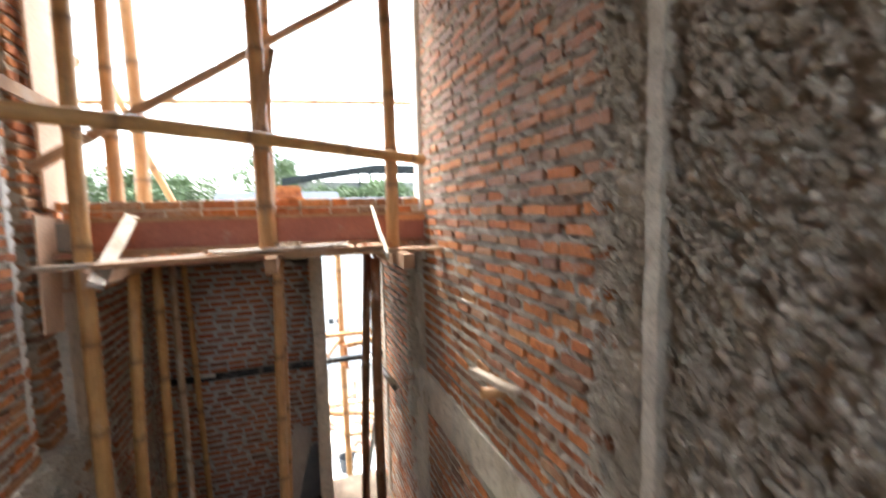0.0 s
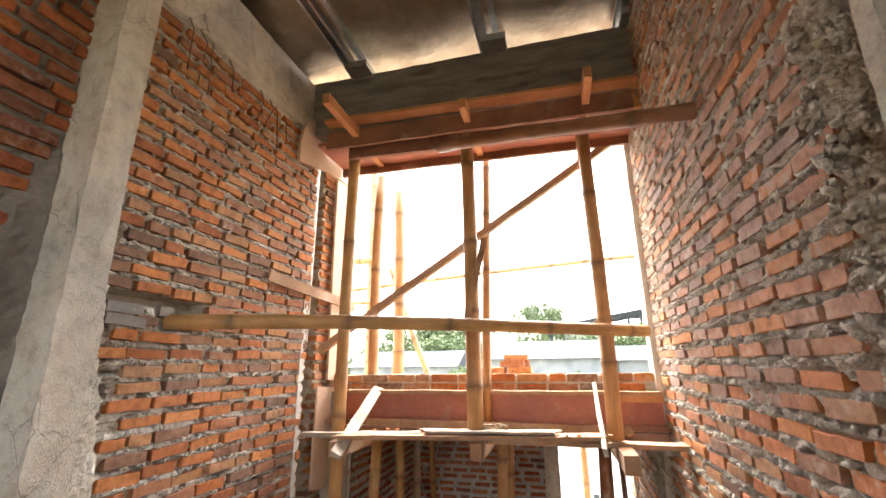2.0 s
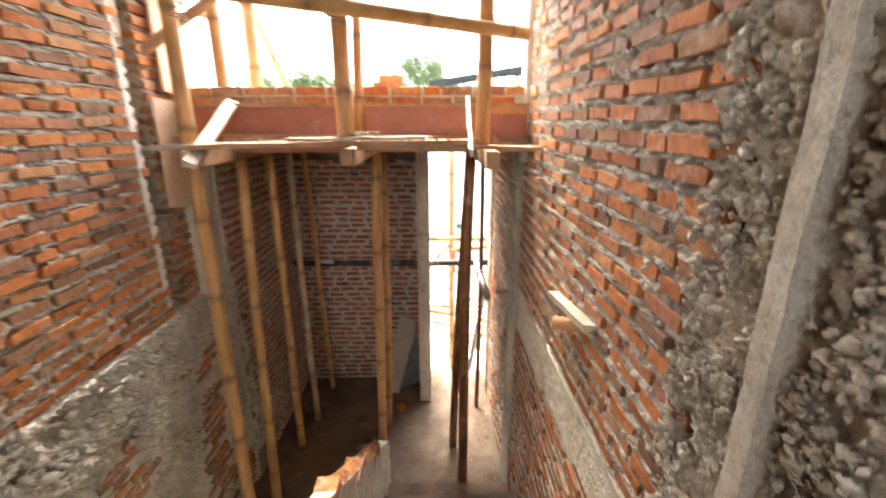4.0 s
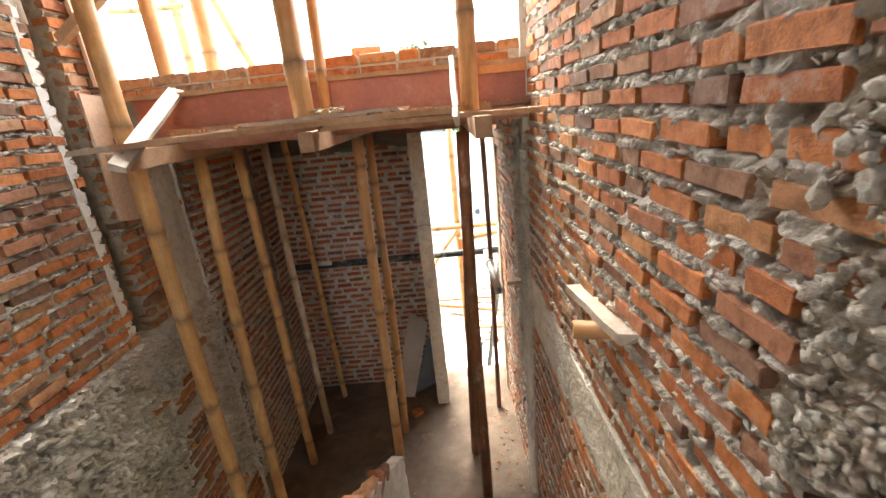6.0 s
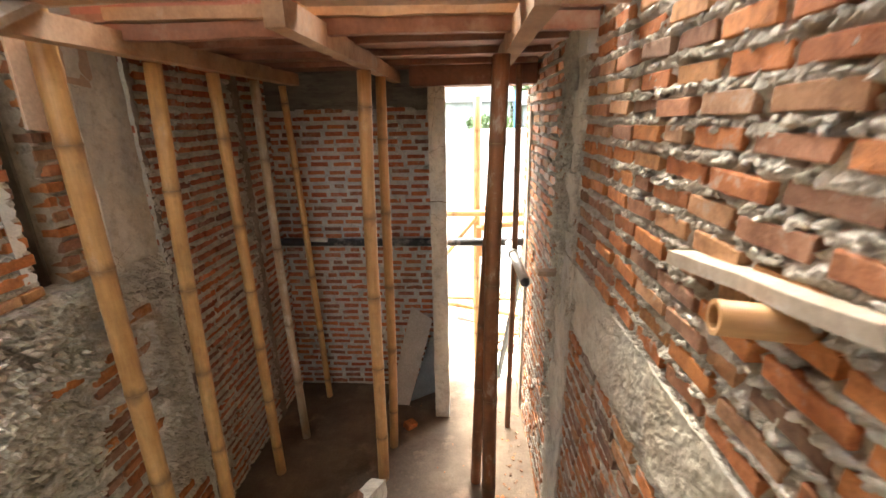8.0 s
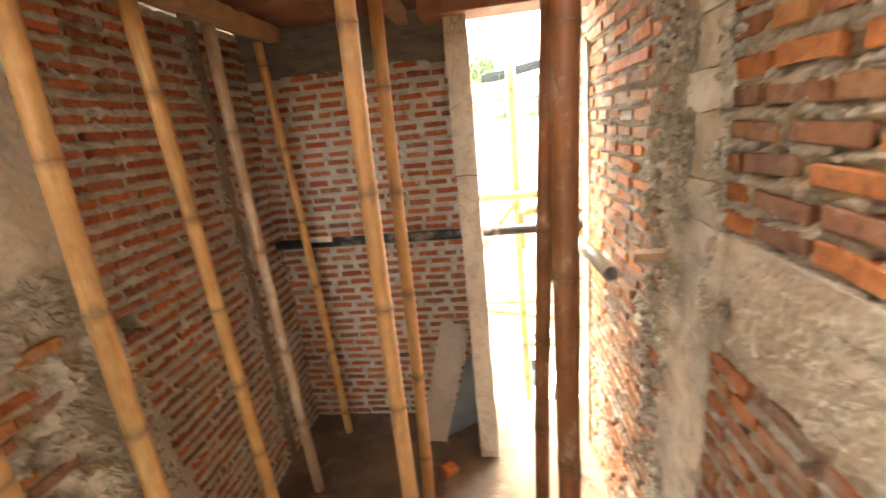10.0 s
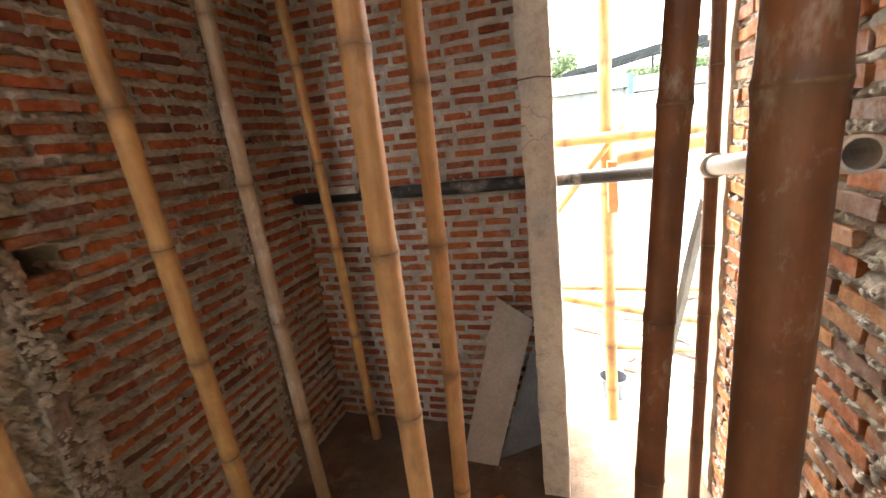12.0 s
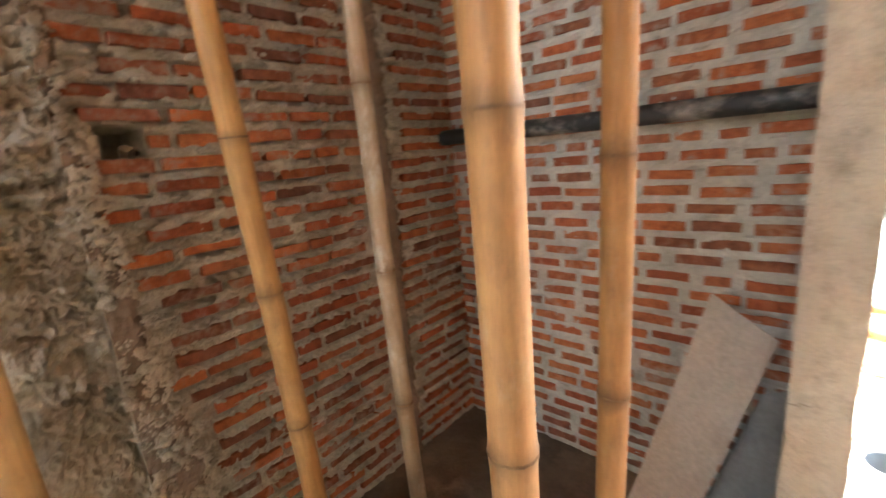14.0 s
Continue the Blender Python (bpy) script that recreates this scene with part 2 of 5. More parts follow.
def bamboo_material(name, dark, light, node_dark, cement=0.25):
    m, nt, b = material(name)
    vec = coords(nt, False, (14, 14, 1.2))
    streak = noise_tex(nt, vec, 5.0, 5.0, 0.6)
    vec2 = coords(nt, False)
    patch = noise_tex(nt, vec2, 3.0, 6.0, 0.65)
    fine = noise_tex(nt, vec2, 45.0, 4.0, 0.7)
    col = ramp(nt, patch, [(0.32, dark), (0.66, light)])
    col = mix(nt, 0.5, col, ramp(nt, streak, [(0.3, (0.55, 0.5, 0.45)), (0.65, (1, 1, 1))]), "MULTIPLY")
    col = mix(nt, ramp(nt, fine, [(0.62, (0, 0, 0)), (0.75, (0.6, 0.6, 0.6))]), col, node_dark)
    grime = noise_tex(nt, coords(nt, False, (1, 1, 0.45)), 9.0, 7.0, 0.68)
    col = mix(nt, ramp(nt, grime, [(0.5, (0, 0, 0)), (0.68, (0.75, 0.75, 0.75))]), col, mix(nt, 0.5, col, (0.16, 0.1, 0.06)))
    joint = nt.nodes.new("ShaderNodeAttribute")
    joint.attribute_name = "joint"
    edge = mix(nt, 0.68, joint.outputs["Fac"], grime)
    col = mix(nt, ramp(nt, edge, [(0.4, (0, 0, 0)), (0.75, (0.85, 0.85, 0.85))]), col, (0.13, 0.07, 0.035))
    pale = noise_tex(nt, coords(nt, False, (1, 1, 0.5)), 6.0, 8.0, 0.7)
    col = mix(nt, ramp(nt, pale, [(0.6 - 0.09 * cement, (0, 0, 0)), (0.68 - 0.09 * cement, (cement, cement, cement))]), col, (0.62, 0.55, 0.45))
    rnd = nt.nodes.new("ShaderNodeObjectInfo").outputs["Random"]
    col = mix(nt, 0.5, col, ramp(nt, rnd, [(0.0, (0.62, 0.56, 0.5)), (1.0, (1, 1, 1))]), "MULTIPLY")
    nt.links.new(col, b.inputs["Base Color"])
    b.inputs["Roughness"].default_value = 0.5
    bump(nt, b, streak, 0.25, 0.003)
    return m


M_BAMBOO = bamboo_material("bamboo_yellow", (0.44, 0.21, 0.065), (0.74, 0.45, 0.175), (0.3, 0.17, 0.08))
M_BAMBOO_BROWN = bamboo_material("bamboo_brown", (0.16, 0.062, 0.03), (0.33, 0.145, 0.07), (0.4, 0.3, 0.22))
M_BAMBOO_GREY = bamboo_material("bamboo_weathered", (0.42, 0.27, 0.14), (0.56, 0.44, 0.31), (0.62, 0.56, 0.48), 0.85)
M_BAMBOO_RED = bamboo_material("bamboo_reddish", (0.15, 0.055, 0.026), (0.4, 0.165, 0.066), (0.4, 0.31, 0.24), 0.55)
M_BAMBOO_TAN = bamboo_material("bamboo_tan", (0.48, 0.23, 0.085), (0.69, 0.4, 0.17), (0.34, 0.2, 0.11))
M_NODE = surface("bamboo_node", (0.14, 0.075, 0.035), (0.34, 0.2, 0.1), 20.0, 0.7, 80.0, 0.3, 0.002)


# ---------------------------------------------------------------- mesh helpers
def mesh_of(bm, mats, smooth=False):
    bmesh.ops.recalc_face_normals(bm, faces=bm.faces[:])
    me = bpy.data.meshes.new("mesh")
    bm.to_mesh(me)
    bm.free()
    for m in mats if isinstance(mats, (list, tuple)) else [mats]:
        me.materials.append(m)
    if smooth:
        for p in me.polygons:
            p.use_smooth = True
    return me


def part(name, bm, mat, parent=None, label="", smooth=False):
    ob = new(name, mesh_of(bm, mat, smooth))
    ob.parent = parent
    if label:
        ob["label"] = label
    return ob


def thing(name, label, category, group="", kind=""):
    return tagged(new(name), label, category, group, kind)


def add_box(bm, lo, hi, bevel=0.0, rot=None):
    r = bmesh.ops.create_cube(bm, size=1.0)
    vs = r["verts"]
    c = [(a + b) / 2 for a, b in zip(lo, hi)]
    d = [abs(b - a) for a, b in zip(lo, hi)]
    bmesh.ops.scale(bm, vec=d, verts=vs)
    if bevel:
        es = list({e for v in vs for e in v.link_edges})
        out = bmesh.ops.bevel(bm, geom=es, offset=bevel, segments=2, affect="EDGES")
        vs = list({v for f in out["faces"] for v in f.verts} | {v for v in vs if v.is_valid})
    if rot:
        bmesh.ops.rotate(bm, cent=(0, 0, 0), matrix=Euler([radians(a) for a in rot]).to_matrix(), verts=vs)
    bmesh.ops.translate(bm, vec=c, verts=vs)
    return vs


def solid(name, lo, hi, mat, label, category, bevel=0.004, kind="", parent=None, lump=0.0, cut=0, group=""):
    """A box-like piece with worn edges; lump roughens its surface."""
    bm = bmesh.new()
    if cut:
        bmesh.ops.create_cube(bm, size=1.0)
        bmesh.ops.scale(bm, vec=[abs(b - a) for a, b in zip(lo, hi)], verts=bm.verts)
        bmesh.ops.translate(bm, vec=[(a + b) / 2 for a, b in zip(lo, hi)], verts=bm.verts)
        for _ in range(8):
            es = [e for e in bm.edges if e.calc_length() > cut]
            if not es:
                break
            bmesh.ops.subdivide_edges(bm, edges=es, cuts=1, use_grid_fill=True)
        for v in bm.verts:
            v.co += noise.noise_vector(v.co * 7.0) * lump + noise.noise_vector(v.co * 23.0) * lump * 0.6
    else:
        add_box(bm, lo, hi, bevel)
    ob = part(name, bm, mat, parent)
    if label:
        tagged(ob, label, category, group, kind)
    return ob


def beam_between(name, p0, p1, w, h, mat, label, category, roll=0.0, parent=None, ragged=0.0, group=""):
    """A plank or timber from p0 to p1, w wide and h thick, sawn ends a little uneven."""
    p0, p1 = Vector(p0), Vector(p1)
    L = (p1 - p0).length
    bm = bmesh.new()
    n = max(2, int(L / 0.12))
    rings = []
    rng = random.Random(round(L * 1000 + w * 100))
    for i in range(n + 1):
        x = L * i / n
        o = Vector((0, rng.uniform(-1, 1), rng.uniform(-1, 1))) * 0.0025
        wv, hv = w * (1 + rng.uniform(-0.025, 0.025)), h * (1 + rng.uniform(-0.05, 0.05))
        ring = []
        for a, b in ((-1, -1), (1, -1), (1, 1), (-1, 1)):
            e = rng.uniform(-1, 1) * ragged if i in (0, n) else 0
            ring.append(bm.verts.new(Vector((x + e, a * wv / 2, b * hv / 2)) + o))
        rings.append(ring)
    for a, b in zip(rings, rings[1:]):
        for k in range(4):
            bm.faces.new((a[k], a[(k + 1) % 4], b[(k + 1) % 4], b[k]))
    bm.faces.new(rings[0][::-1])
    bm.faces.new(rings[-1])
    long_edges = [e for e in bm.edges if len(e.link_faces) == 2 and e.calc_face_angle(0) > 0.8]
    bmesh.ops.bevel(bm, geom=long_edges, offset=min(w, h) * 0.07, segments=1, affect="EDGES")
    ob = part(name, bm, mat, parent)
    q = (p1 - p0).to_track_quat("X", "Z")
    ob.matrix_basis = Matrix.Translation(p0) @ q.to_matrix().to_4x4() @ pose(0, 0, 0, roll)
    if label:
        tagged(ob, label, category, group)
    return ob


def bamboo(name, p0, p1, r0, mat, label, r1=None, gap=0.36, phase=0.1, bend=0.012, group="", parent=None, sides=14, hollow=True, category="bamboo pole"):
    """A bamboo culm with swollen joints, slight crook and open cut ends."""
    p0, p1 = Vector(p0), Vector(p1)
    r1 = r1 or r0 * 0.94
    L = (p1 - p0).length
    rng = random.Random(int(L * 9973 + r0 * 100003 + p0.x * 101))
    stations = []
    z = phase
    nodes = []
    while z < L - 0.03:
        nodes.append(z)
        z += gap * rng.uniform(0.86, 1.12)
    stations.append((0, 1.0, 0))
    for zn in nodes:
        if 0.065 < zn < L - 0.07:
            stations += [(zn - 0.06, 0.985, 0.0), (zn - 0.028, 1.0, 0.45), (zn - 0.012, 1.025, 0.8), (zn - 0.004, 1.055, 1.0), (zn + 0.004, 1.055, 1.0), (zn + 0.012, 1.02, 0.75), (zn + 0.03, 0.985, 0.4), (zn + 0.065, 0.975, 0.0)]
    stations.append((L, 1.0, 0))
    bm = bmesh.new()
    layer = bm.verts.layers.float.new("joint")
    ph = rng.uniform(0, 6)
    rings = []
    centres = []
    for zz, k, _ in stations:
        f = zz / L
        off = Vector((math.sin(f * 3.1 + ph) - math.sin(ph) * (1 - f) - math.sin(3.1 + ph) * f, math.cos(f * 4.2 + ph) - math.cos(ph) * (1 - f) - math.cos(4.2 + ph) * f, 0)) * bend
        r = (r0 + (r1 - r0) * f) * k
        centres.append(off)
        rings.append([bm.verts.new((off.x + r * math.cos(6.28319 * i / sides), off.y + r * math.sin(6.28319 * i / sides), zz)) for i in range(sides)])
    for (a, b), (_, _, m) in zip(zip(rings, rings[1:]), stations):
        for i in range(sides):
            f = bm.faces.new((a[i], a[(i + 1) % sides], b[(i + 1) % sides], b[i]))
            f.smooth = True
            for v in a:
                v[layer] = m
    for ring, d in ((rings[0], 1), (rings[-1], -1)):
        c = sum((v.co for v in ring), Vector()) / sides
        inner = [bm.verts.new(c + (v.co - c) * (0.72 if hollow else 0.5)) for v in ring]
        deep = [bm.verts.new(v.co + Vector((0, 0, d * min(0.12, L * 0.3)))) for v in inner]
        for i in range(sides):
            j = (i + 1) % sides
            bm.faces.new((ring[i], ring[j], inner[j], inner[i]))
            bm.faces.new((inner[i], inner[j], deep[j], deep[i]))
        bm.faces.new(deep)
    me = mesh_of(bm, [mat, M_NODE])
    ob = new(name, me)
    ob.parent = parent
    ob.matrix_basis = Matrix.Translation(p0) @ (p1 - p0).to_track_quat("Z", "Y").to_matrix().to_4x4()
    if label:
        tagged(ob, label, category, group)
    if not parent:
        for zn in nodes:
            if 0.065 < zn < L - 0.07:
                k = min(range(len(stations)), key=lambda q: abs(stations[q][0] - zn))
                c = centres[k]
                r = (r0 + (r1 - r0) * zn / L) * 1.056
                h = rng.uniform(0.003, 0.006)
                b2 = bmesh.new()
                rr2 = [[b2.verts.new((c.x + (r + e) * math.cos(6.28319 * i / sides), c.y + (r + e) * math.sin(6.28319 * i / sides), zn + d)) for i in range(sides)] for e, d in ((-0.004, -h), (0.0006, -h * 0.5), (0.0006, h * 0.5), (-0.004, h))]
                for a, b in zip(rr2, rr2[1:]):
                    for i in range(sides):
                        f = b2.faces.new((a[i], a[(i + 1) % sides], b[(i + 1) % sides], b[i]))
                        f.smooth = True
                part("joint_ring", b2, M_NODE, ob)
    return ob


def tube(name, pts, r, mat, parent=None, sides=10, hollow=0.0, label="", category="", group=""):
    """A round pipe or wire along a polyline."""
    pts = [Vector(p) for p in pts]
    bm = bmesh.new()
    rings = []
    for i, p in enumerate(pts):
        d = (pts[min(i + 1, len(pts) - 1)] - pts[max(i - 1, 0)]).normalized()
        q = d.to_track_quat("Z", "Y")
        rings.append([bm.verts.new(p + q @ Vector((r * math.cos(6.28319 * k / sides), r * math.sin(6.28319 * k / sides), 0))) for k in range(sides)])
    for a, b in zip(rings, rings[1:]):
        for k in range(sides):
            f = bm.faces.new((a[k], a[(k + 1) % sides], b[(k + 1) % sides], b[k]))
            f.smooth = True
    for ring, nxt in ((rings[0], pts[1] - pts[0]), (rings[-1], pts[-2] - pts[-1])):
        if hollow:
            c = sum((v.co for v in ring), Vector()) / sides
            inner = [bm.verts.new(c + (v.co - c) * hollow) for v in ring]
            deep = [bm.verts.new(v.co + nxt.normalized() * min(0.25, nxt.length * 0.8)) for v in inner]
            for k in range(sides):
                j = (k + 1) % sides
                bm.faces.new((ring[k], ring[j], inner[j], inner[k]))
                bm.faces.new((inner[k], inner[j], deep[j], deep[k]))
            bm.faces.new(deep)
        else:
            bm.faces.new(ring)
    ob = part(name, bm, mat, parent)
    if label:
        tagged(ob, label, category, group)
    return ob


# ---------------------------------------------------------------- brickwork
def brick_mesh(seed, mat):
    """One hand-made brick, 1 long (x), 1 deep (y), 1 high (z), corners knocked off."""
    rng = random.Random(seed)
    bm = bmesh.new()
    xs, zs = (-0.5, -0.484, rng.uniform(-0.2, 0.2), 0.484, 0.5), (-0.5, -0.43, 0.43, 0.5)
    nx, nz = len(xs) - 1, len(zs) - 1
    grid = {}
    bow = rng.uniform(-0.06, 0.06)
    for i, x in enumerate(xs):
        for y in (0, 1):
            for k, z in enumerate(zs):
                front = y == 0
                edge = (k in (0, nz)) + (i in (0, nx))
                inset = 0.026 * edge + rng.uniform(-0.02, 0.03) if front else 0.0
                chip = rng.uniform(0, 0.05) if edge == 2 and rng.random() < 0.5 else 0.0
                cx = x * (1 - chip) + rng.uniform(-0.006, 0.006)
                cz = z * (1 - 2.2 * chip) + rng.uniform(-0.04, 0.04) + bow * (1 - 4 * x * x)
                grid[i, y, k] = bm.verts.new((cx, -0.5 + inset + chip * 2.5 * front if front else 0.5, cz))
    for i in range(nx):
        for k in range(nz):
            bm.faces.new((grid[i, 0, k], grid[i + 1, 0, k], grid[i + 1, 0, k + 1], grid[i, 0, k + 1]))
        for k in (0, nz):
            bm.faces.new((grid[i, 0, k], grid[i + 1, 0, k], grid[i + 1, 1, k], grid[i, 1, k]))
    for i in (0, nx):
        for k in range(nz):
            bm.faces.new((grid[i, 0, k], grid[i, 1, k], grid[i, 1, k + 1], grid[i, 0, k + 1]))
    me = mesh_of(bm, mat)
    return me


class Pool:
    """Brick meshes shared by all the bricks of one material."""

    def __init__(self, mat, joined):
        self.meshes = [brick_mesh(i, mat) for i in range(14)]
        self.joined = joined
        self.raw = [(np.array([v.co[:] for v in m.vertices]), [tuple(p.vertices) for p in m.polygons]) for m in self.meshes]


GREY_BRICKS = Pool(M_CONC_DARK, M_CONC_DARK)
WORN_BRICKS = Pool(M_BRICKW, M_BRICKW_J)
ORANGE_BRICKS, RED_BRICKS, DUSTY_BRICKS = Pool(M_BRICK, M_BRICK_J), Pool(M_BRICK2, M_BRICK2_J), Pool(M_BRICKD, M_BRICKD_J)
BRICK_JOBS = []


def masonry(name, origin, along, out, width, height, thick, pool, label, course=0.07, length=0.2, brick=(0.185, 0.048), proud=0.004, uneven=0.006,
            mortar=-0.006, lumps=0.009, res=0.018, cover=None, covered=M_PLASTER, cover_out=0.012, mat=M_MORTAR, hole=None, focus=None, seed=1, tilt=0.9, skip=0.0, cover_lumps=0.02, pits=0.016, back=0.035, groove=0.018, upper=None, loose=0.0):
    """A brick wall: a body, a lumpy mortar sheet in front of it and bricks one by one.
    u runs along the wall, v up, w out of its face. cover(u, v) > 0 where plaster hides the bricks; hole(u, v) where there is no brick."""
    origin, along, out = Vector(origin), Vector(along), Vector(out)
    m = Matrix((along, -out, Vector((0, 0, 1)))).transposed().to_4x4()
    m.translation = origin
    rng = random.Random(seed)
    bm = bmesh.new()
    add_box(bm, (0, back, 0), (width, thick, height))
    wall = new(name, mesh_of(bm, mat))
    wall.matrix_basis = m
    tagged(wall, label, "wall", kind="structure")
    nu, nv = max(2, int(width / res)), max(2, int(height / res))
    verts, faces, mats = [], [], []
    for j in range(nv + 1):
        for i in range(nu + 1):
            u, v = width * i / nu, height * j / nv
            p = Vector((u, v, seed * 3.7))
            f = (v / course + 0.1 * noise.noise(Vector((u * 2.0, v * 3.0, seed)))) % 1.0
            half = brick[1] / course * 0.5
            patchy = max(0.0, min(1.0, 0.55 + 1.6 * noise.noise(Vector((u * 6.0, v * 11.0, seed + 9.0)))))
            w = mortar + lumps * (0.75 * noise.noise(p * 42.0) + 0.45 * noise.noise(p * 17.0) + 0.6 * noise.noise(p * 95.0))
            w -= groove * patchy * max(0.0, 1.0 - abs(f - 0.47 + half) / 0.13)
            if abs(f - 0.5) < half - 0.05:
                w -= groove * (0.35 + 0.65 * patchy)
            w -= pits * max(0.0, min(1.0, (noise.noise(Vector((u * 17.0, v * 34.0, seed + 3.0))) - 0.2) * 6.0))
            c = cover(u, v) if cover else -1
            if c > 0:
                k = min(1.0, c / 0.03)
                q = p + noise.noise_vector(p * 5.0) * 0.03
                crumb = 0.25 * abs(noise.noise(q * 13.0)) + 0.3 * abs(noise.noise(q * 33.0)) + 0.4 * noise.noise(q * 70.0) + 0.35 * noise.noise(q * 4.0) + 0.55 * abs(noise.noise(Vector((u * 9.0, v * 21.0, seed + 2.0))))
                deep = max(0.0, noise.noise(Vector((u * 7.0, v * 11.0, seed + 21.0))) - 0.22) * 1.6 + max(0.0, noise.noise(q * 26.0) - 0.3)
                w = w * (1 - k) + k * (cover_out + cover_lumps * (crumb - 0.3 - deep))
            if hole and hole(u, v):
                w = -1.0
            w = max(w, 0.001 - back)
            verts.append((u, -w, v))
    row = nu + 1
    for j in range(nv):
        for i in range(nu):
            a = j * row + i
            faces.append((a, a + 1, a + row + 1, a + row))
            u, v = width * (i + 0.5) / nu, height * (j + 0.5) / nv
            mats.append(1 if cover and cover(u, v) > 0.006 else 0)
    n0 = len(verts)
    rim = [i for i in range(row)] + [j * row + nu for j in range(1, nv + 1)] + [nv * row + i for i in range(nu - 1, -1, -1)] + [j * row for j in range(nv - 1, 0, -1)]
    for i in rim:
        verts.append((verts[i][0], back + 0.001, verts[i][2]))
    for k in range(len(rim)):
        k2 = (k + 1) % len(rim)
        faces.append((rim[k], n0 + k, n0 + k2, rim[k2]))
        mats.append(0)
    me = bpy.data.meshes.new("mesh")
    me.from_pydata(verts, [], faces)
    me.materials.append(mat)
    me.materials.append(covered)
    me.polygons.foreach_set("material_index", mats)
    sheet = new("mortar", me)
    sheet.parent = wall
    bricks = []
    nc = int(height / course + 0.3)
    for j in range(nc):
        v = (j + 0.5) * course
        if v + brick[1] / 2 > height + 0.01:
            continue
        u = -rng.uniform(0.2, 1.0) * length if j % 2 else -rng.uniform(0.0, 0.35) * length
        while u < width:
            L = brick[0] * rng.choice((1, 1, 1, 1, 1, 1.05, 0.92, 0.55))
            a, b = max(u, 0.0), min(u + L, width)
            if hole:
                inside = [a + (b - a) * q / 20 for q in range(21) if hole(a + (b - a) * q / 20, v)]
                if inside and inside[0] - a > b - inside[-1]:
                    b = inside[0] - 0.006
                elif inside:
                    a = inside[-1] + 0.006
            uc = (a + b) / 2
            u += L + (length - brick[0]) * rng.uniform(0.5, 1.6)
            vv = v + rng.uniform(-0.005, 0.005) + 0.006 * noise.noise(Vector((uc * 2.0, j * 0.7, seed)))
            if b - a < 0.035 or rng.random() < skip or (cover and cover(uc, vv) > 0.0) or (hole and hole(uc, vv)):
                continue
            slack = 1.0 + (loose if vv < 1.66 else 0.0)
            w = proud + rng.uniform(-uneven, uneven) * slack
            h = brick[1] * rng.uniform(0.88, 1.1)
            lm = Matrix.LocRotScale((uc, -w + 0.04, vv), Euler((0, radians(rng.gauss(0, tilt) * slack), radians(rng.gauss(0, 0.8)))), (b - a, 0.08, h))
            d = abs(uc - focus[0]) + abs(vv - focus[1]) if focus else 0
            bricks.append((d, rng.randrange(14), lm))
    bricks.sort(key=lambda x: x[0])
    if upper:
        top = [b for b in bricks if b[2].translation.z + 0.25 * noise.noise(b[2].translation * 3.0) > upper[0]]
        ids = {id(b) for b in top}
        bricks = [b for b in bricks if id(b) not in ids]
        BRICK_JOBS.append((wall, upper[1], top, 60))
    BRICK_JOBS.append((wall, pool, bricks, 240 if upper else 300))
    return wall


def lay_bricks():
    """The bricks of all walls, nearest ones singly, the rest joined."""
    for wall, pool, bricks, most in BRICK_JOBS:
        for _, k, lm in bricks[:most]:
            ob = new("brick", pool.meshes[k])
            ob.parent = wall
            ob.matrix_basis = lm
        rest = bricks[most:]
        if rest:
            verts, faces, n = [], [], 0
            for _, k, lm in rest:
                co, fs = pool.raw[k]
                mm = np.array(lm)
                verts.append(co @ mm[:3, :3].T + mm[:3, 3])
                faces += [tuple(i + n for i in f) for f in fs]
                n += len(co)
            me = bpy.data.meshes.new("mesh")
            me.from_pydata(np.concatenate(verts).tolist(), [], faces)
            me.materials.append(pool.joined)
            ob = new("farther_bricks", me)
            ob.parent = wall
            ob["kind"] = "stuff"


def lump_shapes():
    """Small knobbly mortar lumps, about 1 across, as vertex arrays and faces."""
    shapes = []
    for k in range(10):
        bm = bmesh.new()
        bmesh.ops.create_icosphere(bm, subdivisions=2, radius=0.5)
        for v in bm.verts:
            p = v.co.copy()
            v.co = p * (1.0 + 0.7 * noise.noise(p * 2.6 + Vector((k * 7.3, 0, 0))) + 0.6 * noise.noise(p * 6.0 + Vector((0, k * 3.1, 0))))
        bm.verts.index_update()
        shapes.append((np.array([v.co[:] for v in bm.verts]), np.array([[v.index for v in f.verts] for f in bm.faces])))
        bm.free()
    return shapes


LUMPS = lump_shapes()


def mortar_lumps(name, wall, mat, places, seed):
    """Mortar thrown or squeezed onto a wall's face. places: (u, v, w, length, height, depth, tilt)."""
    rng = random.Random(seed)
    verts, faces, n = [], [], 0
    for u, v, w, sx, sz, sy, tilt in places:
        co, fs = LUMPS[rng.randrange(len(LUMPS))]
        m = np.array(Euler((rng.uniform(-0.5, 0.5), tilt, rng.uniform(-0.4, 0.4))).to_matrix()) * np.array((sx, sy, sz))
        verts.append(co @ m.T + np.array((u, -w, v)))
        faces.append(fs + n)
        n += len(co)
    me = bpy.data.meshes.new("mesh")
    me.from_pydata(np.concatenate(verts).tolist(), [], np.concatenate(faces).tolist())
    me.materials.append(mat)
    me.polygons.foreach_set("use_smooth", [True] * len(me.polygons))
    ob = new(name, me)
    ob.parent = wall
    ob["kind"] = "stuff"
    return ob


